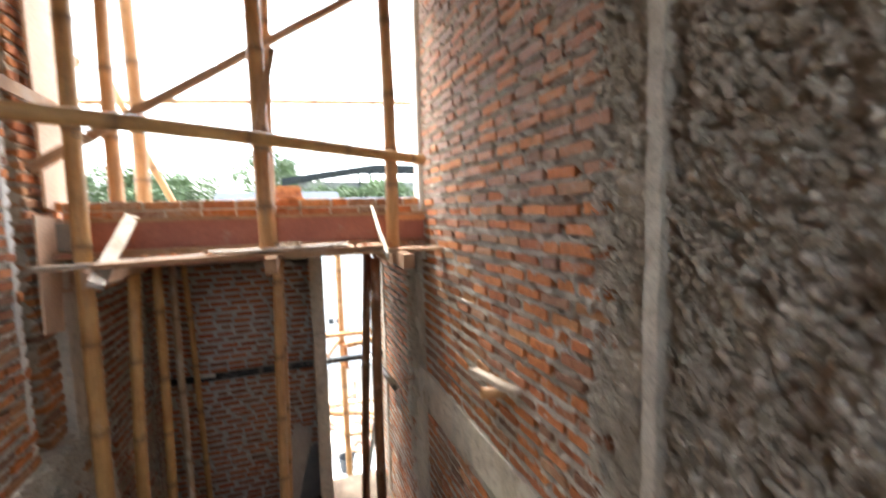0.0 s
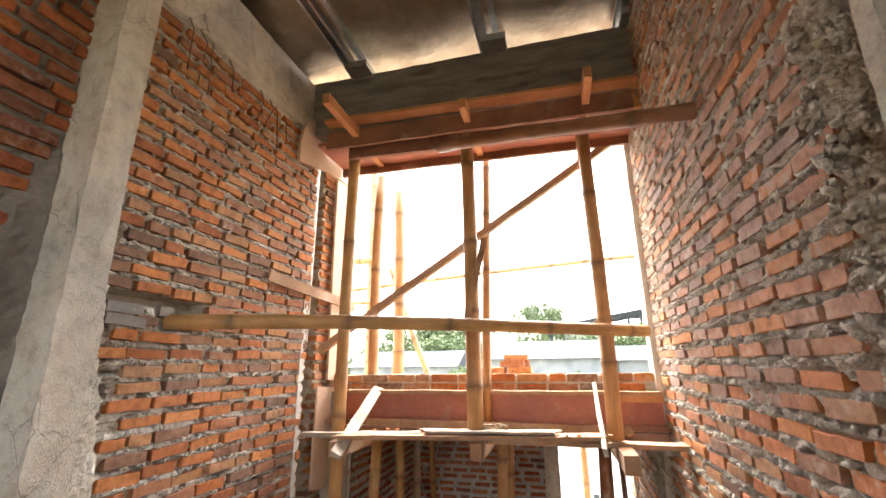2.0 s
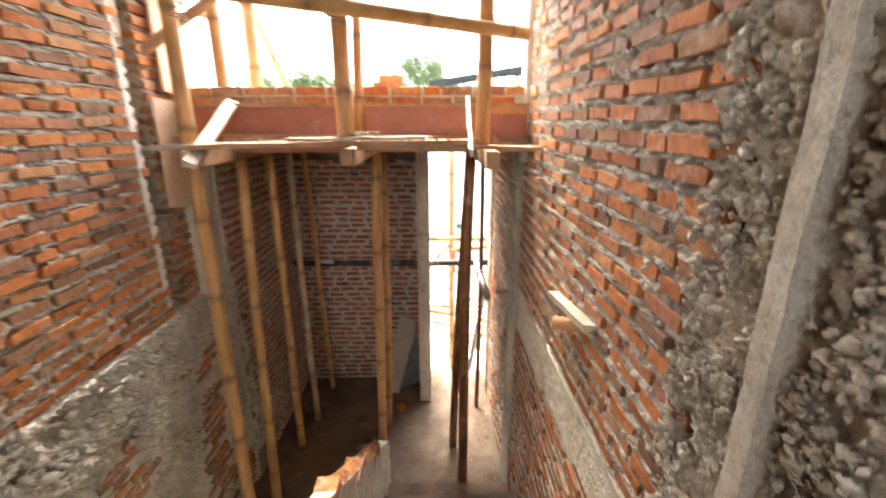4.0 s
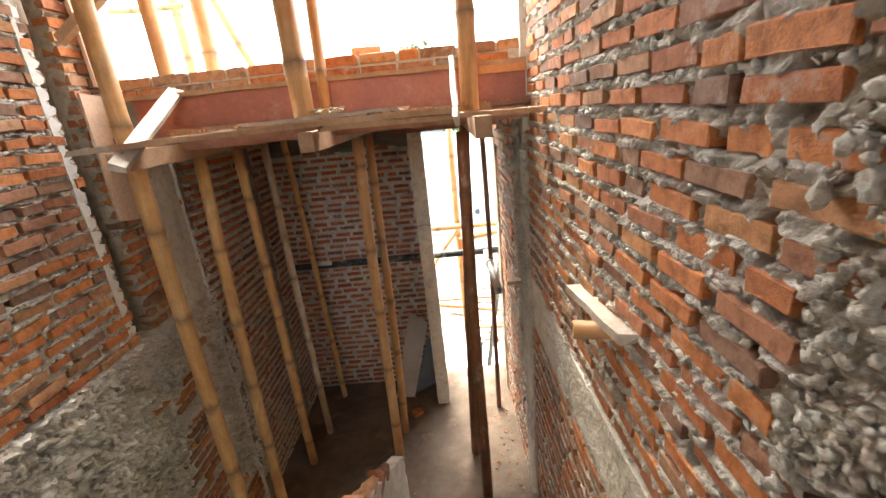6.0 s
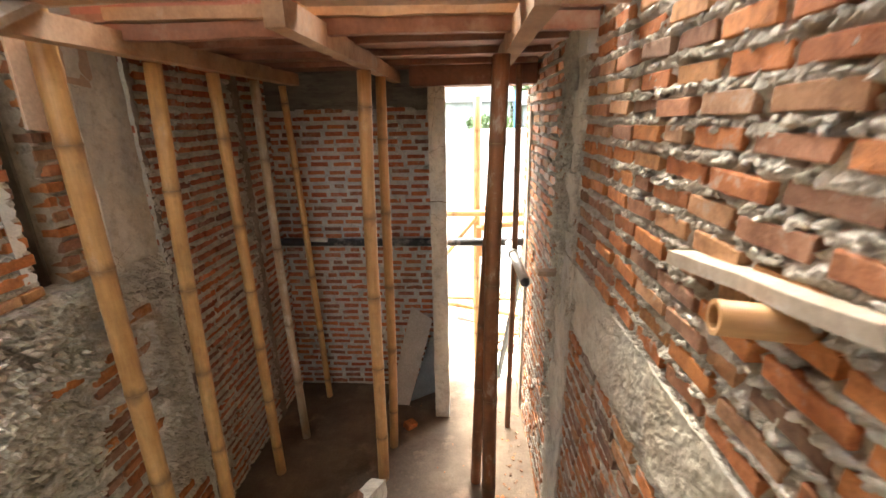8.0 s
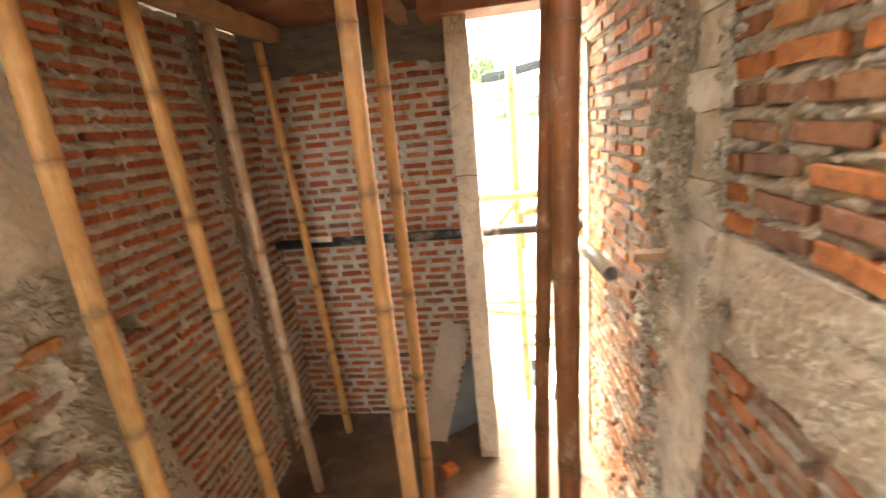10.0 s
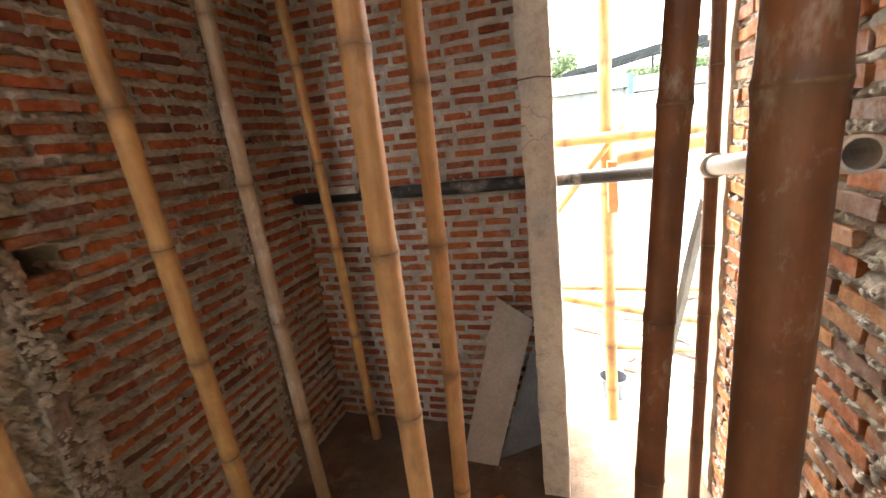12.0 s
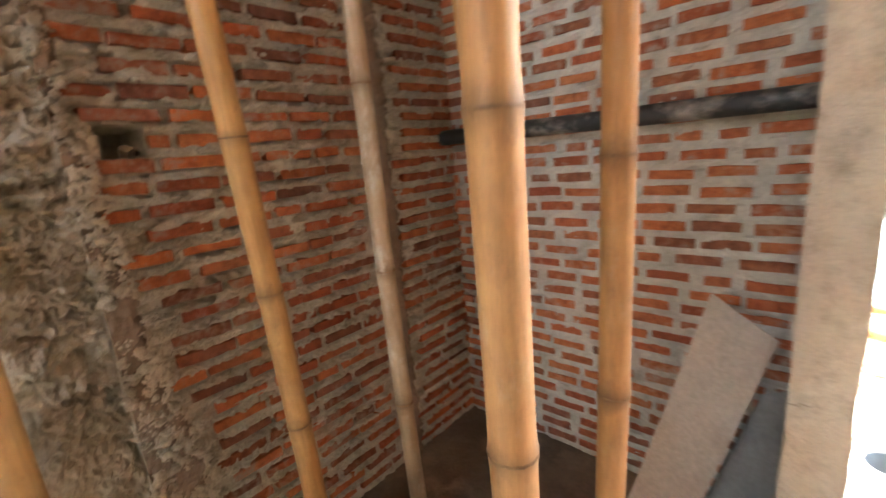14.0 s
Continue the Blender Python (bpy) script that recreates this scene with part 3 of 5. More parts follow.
def crumb_places(count, u0, u1, v0, v1, where, small, large, w0, seed, stretch=1.0, tilt=0.0):
    """Lumps of mixed size crowding a patch of wall where where(u, v) > 0."""
    rng = random.Random(seed)
    out = []
    while len(out) < count:
        u, v = rng.uniform(u0, u1), rng.uniform(v0, v1)
        clump = noise.noise(Vector((u * 9.0, v * 9.0, seed)))
        if where(u, v) <= 0 or clump + rng.uniform(-0.6, 0.6) < -0.25:
            continue
        r = small + (large - small) * rng.random() ** 2.6
        out.append((u, v, w0 + rng.uniform(-0.012, 0.012) + 0.02 * clump - r * 0.15, 2 * r * rng.uniform(0.8, 1.4) * stretch, 2 * r * rng.uniform(0.7, 1.2), 2 * r * rng.uniform(0.6, 1.0), tilt + rng.gauss(0, 0.4)))
    return out


def ooze_places(count, width, v0, v1, course, where, seed, proud=0.004, size=1.0):
    """Mortar squeezed out of the bed joints, thick in places and missing in others."""
    rng = random.Random(seed)
    out = []
    while len(out) < count:
        j = rng.randrange(int(v0 / course), int(v1 / course) + 1)
        u = rng.uniform(0.02, width - 0.02)
        if where(u, j * course) <= 0 or noise.noise(Vector((u * 3.0, j * course * 4.0, seed))) + rng.uniform(-0.7, 0.5) < -0.1:
            continue
        L, h = rng.uniform(0.01, 0.04) * size, rng.uniform(0.009, 0.02) * size
        out.append((u, j * course + rng.uniform(-0.008, 0.008), proud + rng.uniform(-0.01, 0.001), L, h, rng.uniform(0.008, 0.017) * size, rng.gauss(0, 0.3)))
    return out


def wob(u, v, s=6.0, seed=0.0):
    return noise.noise(Vector((u * s, v * s, seed))) + 0.5 * noise.noise(Vector((u * s * 3.1, v * s * 3.1, seed + 5)))


# ---------------------------------------------------------------- the structure
RX, LX, BY, FZ, TOP = 1.12, -1.165, 5.0, -0.095, 1.68


def right_upper_cover(u, v):
    return u - 2.07 + 0.03 * wob(u, v, 5.0, 1.0)


right_upper = masonry("wall_right_upper", (RX, 3.2, 1.9), (0, -1, 0), (-1, 0, 0), 2.25, 3.76, 0.13, ORANGE_BRICKS, "bare orange brick wall with rough oozing grey mortar joints",
        course=0.072, length=0.205, brick=(0.176, 0.042), proud=0.004, uneven=0.006, mortar=0.0, lumps=0.015, pits=0.04, groove=0.015, res=0.0095, cover_lumps=0.065, cover=right_upper_cover, covered=M_ROUGH, cover_out=0.012, focus=(1.5, 1.0), upper=(1.35, WORN_BRICKS), seed=1, tilt=1.3)


def right_lower_cover(u, v):
    z = v - 0.15
    return max(z - 1.57 - 0.03 * u + 0.025 * wob(u, v, 5.0, 2.0), 0.02 - u + 0.02 * wob(u, v, 4.0, 9.0), u - 2.1)


masonry("wall_right_lower", (RX, 3.2, -0.15), (0, -1, 0), (-1, 0, 0), 2.6, 2.05, 0.13, DUSTY_BRICKS, "dusty brick wall beside the stairs under a plastered concrete band",
        course=0.072, length=0.205, brick=(0.176, 0.044), proud=0.005, mortar=0.001, lumps=0.01, pits=0.026, res=0.011, cover=right_lower_cover, covered=M_COLUMN, cover_out=0.014, cover_lumps=0.009, focus=(0.4, 1.3), seed=2, tilt=1.5)


def right_landing_cover(u, v):
    return max(u - 1.47 + 0.07 * wob(u, v, 5.0, 3.0) - 0.12 * max(0.0, wob(u * 0.7, v * 1.6, 6.0, 13.0)), 0.05 * (wob(u * 2.2, v * 0.8, 4.0, 17.0) - 0.25) - max(0.0, 1.25 - u) * 0.3)


right_landing = masonry("wall_right_landing", (RX, 5.03, -0.15), (0, -1, 0), (-1, 0, 0), 1.65, 3.13, 0.13, DUSTY_BRICKS, "dusty brick wall beside the doorway of the landing",
        course=0.07, length=0.2, brick=(0.176, 0.044), proud=0.005, mortar=0.001, lumps=0.01, pits=0.026, res=0.011, cover=right_landing_cover, covered=M_ROUGH, cover_out=0.01, focus=(0.8, 1.5), seed=3, tilt=1.2)
mortar_lumps("mortar_crumbs", right_landing, M_ROUGH, crumb_places(1100, 1.36, 1.62, 0.9, 2.9, lambda u, v: right_landing_cover(u, v) + 0.03, 0.004, 0.017, 0.01, 67), 67)
mortar_lumps("column_crumbs", right_landing, M_ROUGH, crumb_places(900, 1.58, 1.98, 1.75, 2.98, lambda u, v: max(0.035 - abs(5.03 - u - 3.16), 0.05 - abs(5.03 - u - 3.37), 0.05 * wob(u, v, 9.0, 81.0) - 0.03), 0.003, 0.014, 0.016, 69), 69)
mortar_lumps("squeezed_mortar", right_landing, M_MORTAR, ooze_places(2200, 1.45, 0.2, 2.9, 0.07, lambda u, v: 0.02 - right_landing_cover(u, v), 68), 68)
solid("column_right_foot", (1.105, 3.14, -0.1), (1.25, 3.46, 1.56), M_COLUMN, "rough plastered foot of the wall column", "column", kind="structure", lump=0.012, cut=0.03)
solid("trim_band_end", (1.102, 3.1, 1.565), (1.25, 3.43, 1.9), M_COLUMN, "smooth grey end of the plastered concrete band", "beam", kind="structure", lump=0.006, cut=0.04)
column = thing("column_right", "cracked narrow concrete column toothed into the brick wall", "column", kind="structure")
solid("core", (1.135, 3.12, 1.5), (1.25, 3.46, 2.95), M_ROUGH, "", "", parent=column, lump=0.012, cut=0.03)
rr = random.Random(71)
z = 1.885
while z < 2.82:
    h = min(rr.uniform(0.1, 0.2), 2.85 - z)
    solid("cast_lift", (1.1 + rr.uniform(0, 0.014), 3.16 + rr.uniform(-0.025, 0.012), z), (1.25, 3.35 + rr.uniform(-0.045, 0.02), z + h - 0.004), M_COLUMN, "", "", parent=column, lump=0.009, cut=0.02)
    z += h
solid("column_right_upper", (1.085, 3.1, 2.8), (1.25, 3.23, 5.6), M_MORTAR_W, "pale plastered edge of the upper brick wall", "column", kind="structure", lump=0.004, cut=0.09)
solid("trim_door_strip", (1.1, 4.67, -0.12), (1.2, 4.78, 2.6), M_CONCRETE, "pale concrete strip in the brick wall by the doorway", "strip", kind="structure", lump=0.008, cut=0.05)
solid("plaster_patch", (-1.25, 3.12, 1.84), (-1.125, 3.42, 2.96), M_COLUMN, "smooth tan plaster patch with a broken lower edge on the brick pier", "plaster patch", kind="structure", lump=0.008, cut=0.05)
solid("trim_form_strip", (1.088, 0.895, 1.5), (1.2, 0.946, 5.6), M_ROUGH, "upright concrete strip in the rough wall", "strip", kind="structure", lump=0.0045, cut=0.025)


def all_cover(u, v):
    return 1.0


right_rough = masonry("wall_right_rough", (RX + 0.01, 0.94, 1.5), (0, -1, 0), (-1, 0, 0), 1.9, 4.2, 0.13, ORANGE_BRICKS, "coarse unplastered concrete wall with pitted surface",
        lumps=0.022, res=0.0115, cover_lumps=0.085, cover=all_cover, covered=M_ROUGH, cover_out=-0.012, seed=4)
mortar_lumps("mortar_crumbs", right_rough, M_ROUGH, crumb_places(9500, 0.0, 0.56, 0.1, 3.6, all_cover, 0.003, 0.0145, 0.006, 61), 61)
mortar_lumps("mortar_crumbs", right_upper, M_ROUGH, crumb_places(2600, 1.98, 2.23, 0.05, 3.7, lambda u, v: right_upper_cover(u, v) + 0.05, 0.003, 0.015, 0.012, 62), 62)
mortar_lumps("squeezed_mortar", right_upper, M_MORTAR, ooze_places(4200, 2.1, 0.05, 3.7, 0.072, lambda u, v: 0.01 - right_upper_cover(u, v), 63), 63)


def left_upper_hole(u, v):
    y, z = u + 1.33, v + 1.87
    w = 0.012 * wob(y, z, 14.0, 41.0)
    return (1.6 + w < y < 1.8 + w and 3.5 < z < 3.645 + w) or (1.36 < y < 1.86 + w and 3.6 + w < z < 3.645)


def left_upper_cover(u, v):
    y, z = u + 1.33, v + 1.87
    edge = 1.49 - 0.045 * max(0.0, z - 2.45) - 0.1 * max(0.0, z - 2.95) + 0.07 * max(0.0, z - 3.4)
    return edge - y + 0.022 * wob(y, z, 7.0, 51.0)


left_wall = masonry("wall_left_upper", (LX, 1.33, 1.87), (0, 1, 0), (1, 0, 0), 1.45, 3.16, 0.15, ORANGE_BRICKS, "bare orange brick wall with ragged grey mortar and a putlog hole",
        course=0.068, length=0.2, brick=(0.178, 0.043), proud=0.007, uneven=0.006, mortar=-0.003, lumps=0.011, pits=0.044, res=0.0095, cover=left_upper_cover, covered=M_COLUMN, cover_out=0.024, cover_lumps=0.012, hole=left_upper_hole, back=0.11, loose=0.7, focus=(0.6, 1.4), seed=5, tilt=1.3)
mortar_lumps("squeezed_mortar", left_wall, M_MORTAR, ooze_places(1900, 1.44, 0.05, 3.1, 0.068, lambda u, v: 0.0 if left_upper_hole(u, v) else 0.01 - left_upper_cover(u, v), 66, 0.005), 66)
rr = random.Random(46)
for i, (u, v, n_out) in enumerate(((0.13, 1.655, 0.02), (0.12, 1.705, 0.012), (0.24, 1.66, -0.005), (0.33, 1.715, -0.01), (0.25, 1.71, -0.02))):
    ob = new("brick", GREY_BRICKS.meshes[i])
    ob.parent = left_wall
    ob.matrix_basis = Matrix.LocRotScale((u, -n_out + 0.04, v), Euler((0, radians(rr.uniform(-5, 5)), radians(rr.uniform(-6, 6)))), (0.17 if i < 2 else 0.08, 0.08, 0.044))
masonry("wall_left_pier", (LX - 0.02, 2.935, 1.87), (0, 1, 0), (1, 0, 0), 0.385, 3.1, 0.13, ORANGE_BRICKS, "narrow brick pier beside an open slot in the wall",
        course=0.068, length=0.2, brick=(0.178, 0.043), proud=0.006, mortar=-0.003, lumps=0.011, pits=0.028, res=0.012, mat=M_MORTAR_D, seed=6, tilt=1.2)
# boxes added to shut light out of the slot, shade in their dark colour
solid("wall_left_slot", (-1.66, 2.6, 1.8), (-1.6, 3.1, 5.1), M_CONC_DARK, "added back of the slot, its shade put into dark concrete", "slot", kind="structure")
solid("wall_slot_side", (-1.62, 2.6, 1.8), (-1.31, 2.765, 5.1), M_CONC_DARK, "added side of the slot behind the brick wall, coloured dark for shade", "wall", kind="structure")
solid("wall_slot_cheek", (-1.62, 2.925, 1.8), (-1.29, 3.1, 5.1), M_CONC_DARK, "added side of the slot behind the brick pier, coloured dark for shade", "wall", kind="structure")
solid("wall_slot_foot", (-1.62, 2.74, 1.75), (-1.2, 2.95, 1.86), M_CONC_DARK, "added foot closing the wall slot, coloured dark for shade", "wall", kind="structure")
solid("wall_slot_head", (-1.62, 2.74, 5.0), (-1.2, 2.95, 5.12), M_CONC_DARK, "added lid closing the wall slot against light, coloured dark for shade", "wall", kind="structure")


def left_lower_cover(u, v):
    y, z = u + 1.3, v - 1.3
    return max(z - 1.42 - 0.12 * (y - 2.0) + 0.12 * wob(y, z, 3.0, 4.0), 0.25 * (wob(y, z, 2.2, 7.0) + 0.15))


left_lower = masonry("wall_left_lower", (LX + 0.01, 1.3, -1.3), (0, 1, 0), (1, 0, 0), 2.15, 3.17, 0.13, DUSTY_BRICKS, "rough plastered band and patchy brickwork under the upper wall",
        course=0.068, length=0.2, brick=(0.183, 0.047), proud=0.006, mortar=-0.003, lumps=0.012, cover_lumps=0.1, res=0.0105, cover=left_lower_cover, covered=M_PLASTER, cover_out=0.022, focus=(1.0, 2.4), seed=7, tilt=1.4)
mortar_lumps("plaster_crumbs", left_lower, M_PLASTER, crumb_places(2000, 0.05, 1.62, 1.7, 3.16, left_lower_cover, 0.004, 0.02, 0.016, 64, 1.7, 0.4), 64)


def left_landing_column(u, v):
    return 0.062 - abs(u - 1.07 - 0.02 * wob(0.0, v, 3.0, 31.0)) + 0.014 * wob(u, v, 14.0, 33.0)


def left_landing_cover(u, v):
    return max(0.05 + 0.09 * max(0.0, 1.75 - v) - u + 0.045 * wob(u, v, 6.0, 6.0), left_landing_column(u, v))


def left_landing_hole(u, v):
    y, z = u + 3.44, v - 0.15
    return 3.535 < y < 3.64 and 1.45 < z < 1.56


left_landing = masonry("wall_left_landing", (-1.125, 3.44, -0.15), (0, 1, 0), (1, 0, 0), 1.6, 3.1, 0.3, RED_BRICKS, "dark red brick wall of the landing with thick mortar beds",
        course=0.068, length=0.2, brick=(0.178, 0.037), proud=0.001, uneven=0.005, mortar=0.003, lumps=0.012, cover_lumps=0.012, pits=0.034, res=0.0095, mat=M_MORTAR, groove=0.024, cover=left_landing_cover, covered=M_RENDER_B, cover_out=0.012, hole=left_landing_hole, back=0.22, focus=(0.4, 1.4), seed=8)
mortar_lumps("plaster_crumbs", left_landing, M_PLASTER, crumb_places(1300, 0.0, 0.32, 0.3, 2.5, lambda u, v: 0.05 + 0.09 * max(0.0, 1.75 - v) - u + 0.045 * wob(u, v, 6.0, 6.0), 0.003, 0.016, 0.01, 70), 70)
mortar_lumps("mortar_rim", left_landing, M_MORTAR, crumb_places(420, 0.94, 1.07, 0.3, 2.85, lambda u, v: 0.007 - abs(left_landing_column(u, v)), 0.003, 0.011, 0.012, 71), 71)
mortar_lumps("squeezed_mortar", left_landing, M_MORTAR, ooze_places(3600, 1.56, 0.2, 2.9, 0.068, lambda u, v: 0.0 if 0.05 < u < 0.24 and 1.56 < v < 1.75 else 0.01 - left_landing_cover(u, v), 65, 0.008, 1.1), 65)


# Dark band painted for the shade on the bricks under the slab
def back_top_shade(u, v):
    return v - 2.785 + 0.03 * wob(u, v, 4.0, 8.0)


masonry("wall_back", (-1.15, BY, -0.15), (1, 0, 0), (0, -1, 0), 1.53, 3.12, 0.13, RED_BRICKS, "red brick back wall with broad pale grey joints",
        course=0.0655, length=0.186, brick=(0.152, 0.035), proud=0.002, uneven=0.003, mortar=-0.0025, lumps=0.006, pits=0.008, res=0.011, cover_lumps=0.004, groove=0.004, mat=M_MORTAR_B, cover=back_top_shade, covered=M_BEAM_SHADE, cover_out=0.004, focus=(0.9, 0.9), seed=9, tilt=0.6)

# concrete columns and beams
solid("column_left", (-1.32, 1.2, 1.55), (-1.135, 1.345, 5.06), M_COLUMN, "smooth grey concrete column at the end of the brick wall", "column", kind="structure", lump=0.006, cut=0.06)
solid("beam_left_ring", (-1.33, 1.2, 5.03), (-1.145, 2.66, 5.43), M_COLUMN, "pale concrete ring beam on top of the brick wall", "beam", kind="structure", lump=0.006, cut=0.09)


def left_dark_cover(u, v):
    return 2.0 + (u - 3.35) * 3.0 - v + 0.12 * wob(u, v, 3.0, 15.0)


# this wall's shade is put into its darker bricks, mortar and plaster
masonry("wall_left_far", (-1.3, -2.4, 1.5), (0, 1, 0), (1, 0, 0), 3.62, 4.2, 0.13, RED_BRICKS, "brick wall with smooth plaster on its lower part, shade put into its dark colours",
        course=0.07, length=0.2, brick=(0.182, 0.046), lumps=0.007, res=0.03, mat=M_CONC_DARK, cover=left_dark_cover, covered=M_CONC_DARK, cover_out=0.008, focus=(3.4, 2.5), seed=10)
# unseen rear wall; its opening is added and sized to light the stairwell
solid("wall_behind_left", (-1.45, -2.55, 1.5), (-0.9, -2.42, 5.0), M_PLASTER, "plain plastered wall closing the upper floor", "wall", kind="structure")
solid("wall_behind_right", (1.0, -2.55, 1.5), (1.3, -2.42, 5.0), M_PLASTER, "plain plastered wall closing the upper floor", "wall", kind="structure")
solid("wall_behind_sill", (-0.9, -2.55, 1.5), (1.0, -2.42, 3.5), M_PLASTER, "unseen plain wall under a rear opening added for light", "wall", kind="structure")
solid("wall_behind_head", (-0.9, -2.55, 4.9), (1.0, -2.42, 5.0), M_PLASTER, "unseen plain wall over a rear opening added for light", "wall", kind="structure")
# unseen side wall with an opening added to brighten the left walls
solid("wall_right_rear", (1.125, -2.45, 1.5), (1.25, -0.95, 3.5), M_PLASTER, "unseen plain wall under a side opening added for light", "wall", kind="structure")
solid("wall_right_rear_head", (1.125, -2.45, 5.2), (1.25, -0.95, 5.7), M_PLASTER, "unseen plain wall over a side opening added for light", "wall", kind="structure")
solid("wall_right_rear_pier", (1.125, -2.45, 3.5), (1.25, -2.2, 5.2), M_PLASTER, "unseen plain pier beside a side opening added for light", "wall", kind="structure")
solid("beam_behind", (-1.45, -2.55, 5.0), (1.3, -2.4, 5.7), M_PLASTER, "plastered beam over the open rear of the upper floor", "beam", kind="structure")
# added block closes the gap to light; dark colour stands for the gap's shade
solid("wall_left_gap_fill", (-1.45, 1.2, 5.43), (-1.3, 2.8, 5.75), M_CONC_DARK, "dark block filling the gap over the ring beam, coloured as its shade", "wall", kind="structure")
solid("doorway_post", (0.318, 4.515, FZ - 0.05), (0.446, 4.64, 2.8), M_COLUMN, "grey concrete doorway post with chipped edges and a wire tie", "post", kind="structure", lump=0.005, cut=0.045)
solid("doorway_reveal", (0.35, 4.64, FZ - 0.05), (0.415, 5.12, 2.9), M_CONCRETE, "concrete return between doorway post and back wall", "wall", kind="structure", lump=0.004, cut=0.1)

# floors and stairs
def slab(name, lo, hi, mat, label, category="floor", lump=0.006, cell=0.05):
    bm = bmesh.new()
    add_box(bm, lo, (hi[0], hi[1], hi[2] - 0.01))
    nx, ny = int((hi[0] - lo[0]) / cell) + 2, int((hi[1] - lo[1]) / cell) + 2
    g = {}
    for i in range(nx):
        for j in range(ny):
            x, y = lo[0] + (hi[0] - lo[0]) * i / (nx - 1), lo[1] + (hi[1] - lo[1]) * j / (ny - 1)
            p = Vector((x, y, hi[2]))
            g[i, j] = bm.verts.new((x, y, hi[2] + lump * (noise.noise(p * 4.0) + 0.6 * noise.noise(p * 17.0))))
    for i in range(nx - 1):
        for j in range(ny - 1):
            bm.faces.new((g[i, j], g[i + 1, j], g[i + 1, j + 1], g[i, j + 1]))
    return tagged(part(name, bm, mat), label, category, kind="structure")


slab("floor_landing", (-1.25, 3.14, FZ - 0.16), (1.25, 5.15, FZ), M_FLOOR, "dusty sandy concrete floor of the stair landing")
slab("floor_upper_left", (-1.42, -2.45, TOP - 0.15), (-0.0, 1.4, TOP), M_CONCRETE, "rough concrete floor slab of the upper storey")
slab("floor_upper", (0.0, -2.45, TOP - 0.15), (1.25, 0.62, TOP), M_CONCRETE, "rough concrete floor slab at the head of the stairs")
stairs = thing("stairs", "raw concrete stair flight with dusty treads between brick walls", "stairs", kind="structure")
for i in range(9):
    y1 = 3.16 - 0.28 * i
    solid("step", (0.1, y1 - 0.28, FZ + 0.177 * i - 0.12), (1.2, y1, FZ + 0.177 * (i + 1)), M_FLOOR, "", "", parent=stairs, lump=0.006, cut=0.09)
lower = thing("stairs_lower", "raw concrete lower stair flight descending in shadow", "stairs", kind="structure")
for i in range(9):
    y1 = 3.12 - 0.28 * i
    solid("step", (-1.25, y1 - 0.28, FZ - 0.177 * (i + 1) - 0.2), (-0.02, y1, FZ - 0.177 * (i + 1)), M_CONC_DARK, "", "", parent=lower, lump=0.006, cut=0.12)
solid("floor_ground", (-1.3, -2.5, -1.95), (1.3, 3.2, -1.85), M_CONC_DARK, "dark concrete floor under the stairs", "floor", kind="structure")
solid("wall_under", (-1.42, -0.2, -1.9), (1.2, -0.05, TOP - 0.15), M_CONC_DARK, "plain wall closing the space under the stairs", "wall", kind="structure")

# low sloping brick wall along the inner side of the stairs
balustrade = thing("low_brick_wall", "low sloping brick wall with broken mortar top between the two stair flights", "low wall", kind="structure")
bm = bmesh.new()
vs = [bm.verts.new(p) for p in ((0, 1.6, TOP - 0.05), (0.09, 1.6, TOP - 0.05), (0.09, 3.34, 0.38), (0, 3.34, 0.38), (0, 1.6, -1.8), (0.09, 1.6, -1.8), (0.09, 3.34, -0.15), (0, 3.34, -0.15))]
for f in ((0, 1, 2, 3), (4, 5, 6, 7), (0, 1, 5, 4), (1, 2, 6, 5), (2, 3, 7, 6), (3, 0, 4, 7)):
    bm.faces.new([vs[i] for i in f])
bmesh.ops.subdivide_edges(bm, edges=bm.edges[:], cuts=14, use_grid_fill=True)
for v in bm.verts:
    v.co += noise.noise_vector(v.co * 14.0) * 0.012
part("wall_core", bm, M_PLASTER, balustrade)
rng = random.Random(4)
for i in range(8):
    y = 1.68 + 0.16 * i
    z = 1.63 - (y - 1.6) * 0.718 - 0.012
    ob = new("brick", DUSTY_BRICKS.meshes[i % 9])
    ob.parent = balustrade
    ob.matrix_basis = Matrix.LocRotScale((0.045, y, z), Euler((radians(-35.7 + rng.uniform(-5, 5)), 0, radians(90 + rng.uniform(-6, 6)))), None) @ pose(0, 0, 0, 0, 0, 0) @ Matrix.Diagonal((0.12, 0.1, 0.045, 1)) if i % 3 else Matrix.LocRotScale((0.045, y, z - 0.015), Euler((radians(rng.uniform(-8, 8)), radians(rng.uniform(-4, 4)), radians(90))), (0.17, 0.1, 0.05))

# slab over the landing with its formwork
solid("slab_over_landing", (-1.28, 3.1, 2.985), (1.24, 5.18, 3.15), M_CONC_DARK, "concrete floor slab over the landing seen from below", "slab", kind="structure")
solid("soffit_formwork", (-1.11, 3.0, 2.945), (1.11, 4.98, 2.975), M_WOOD_RED, "stained plywood formwork under the slab", "formwork", bevel=0.003)
solid("door_head_beam", (0.2, 4.43, 2.78), (1.1, 4.67, 2.94), M_WOOD_RED, "timber formwork beam over the doorway", "beam")
edge_form = thing("edge_formwork", "red film-faced form panel with wooden battens along the slab edge", "formwork")
solid("panel", (-0.98, 3.052, 2.965), (1.1, 3.07, 3.15), M_RED, "", "", parent=edge_form, bevel=0.002)
beam_between("top_batten", (-1.05, 3.045, 3.16), (1.1, 3.045, 3.155), 0.055, 0.022, M_WOOD, "", "", parent=edge_form)
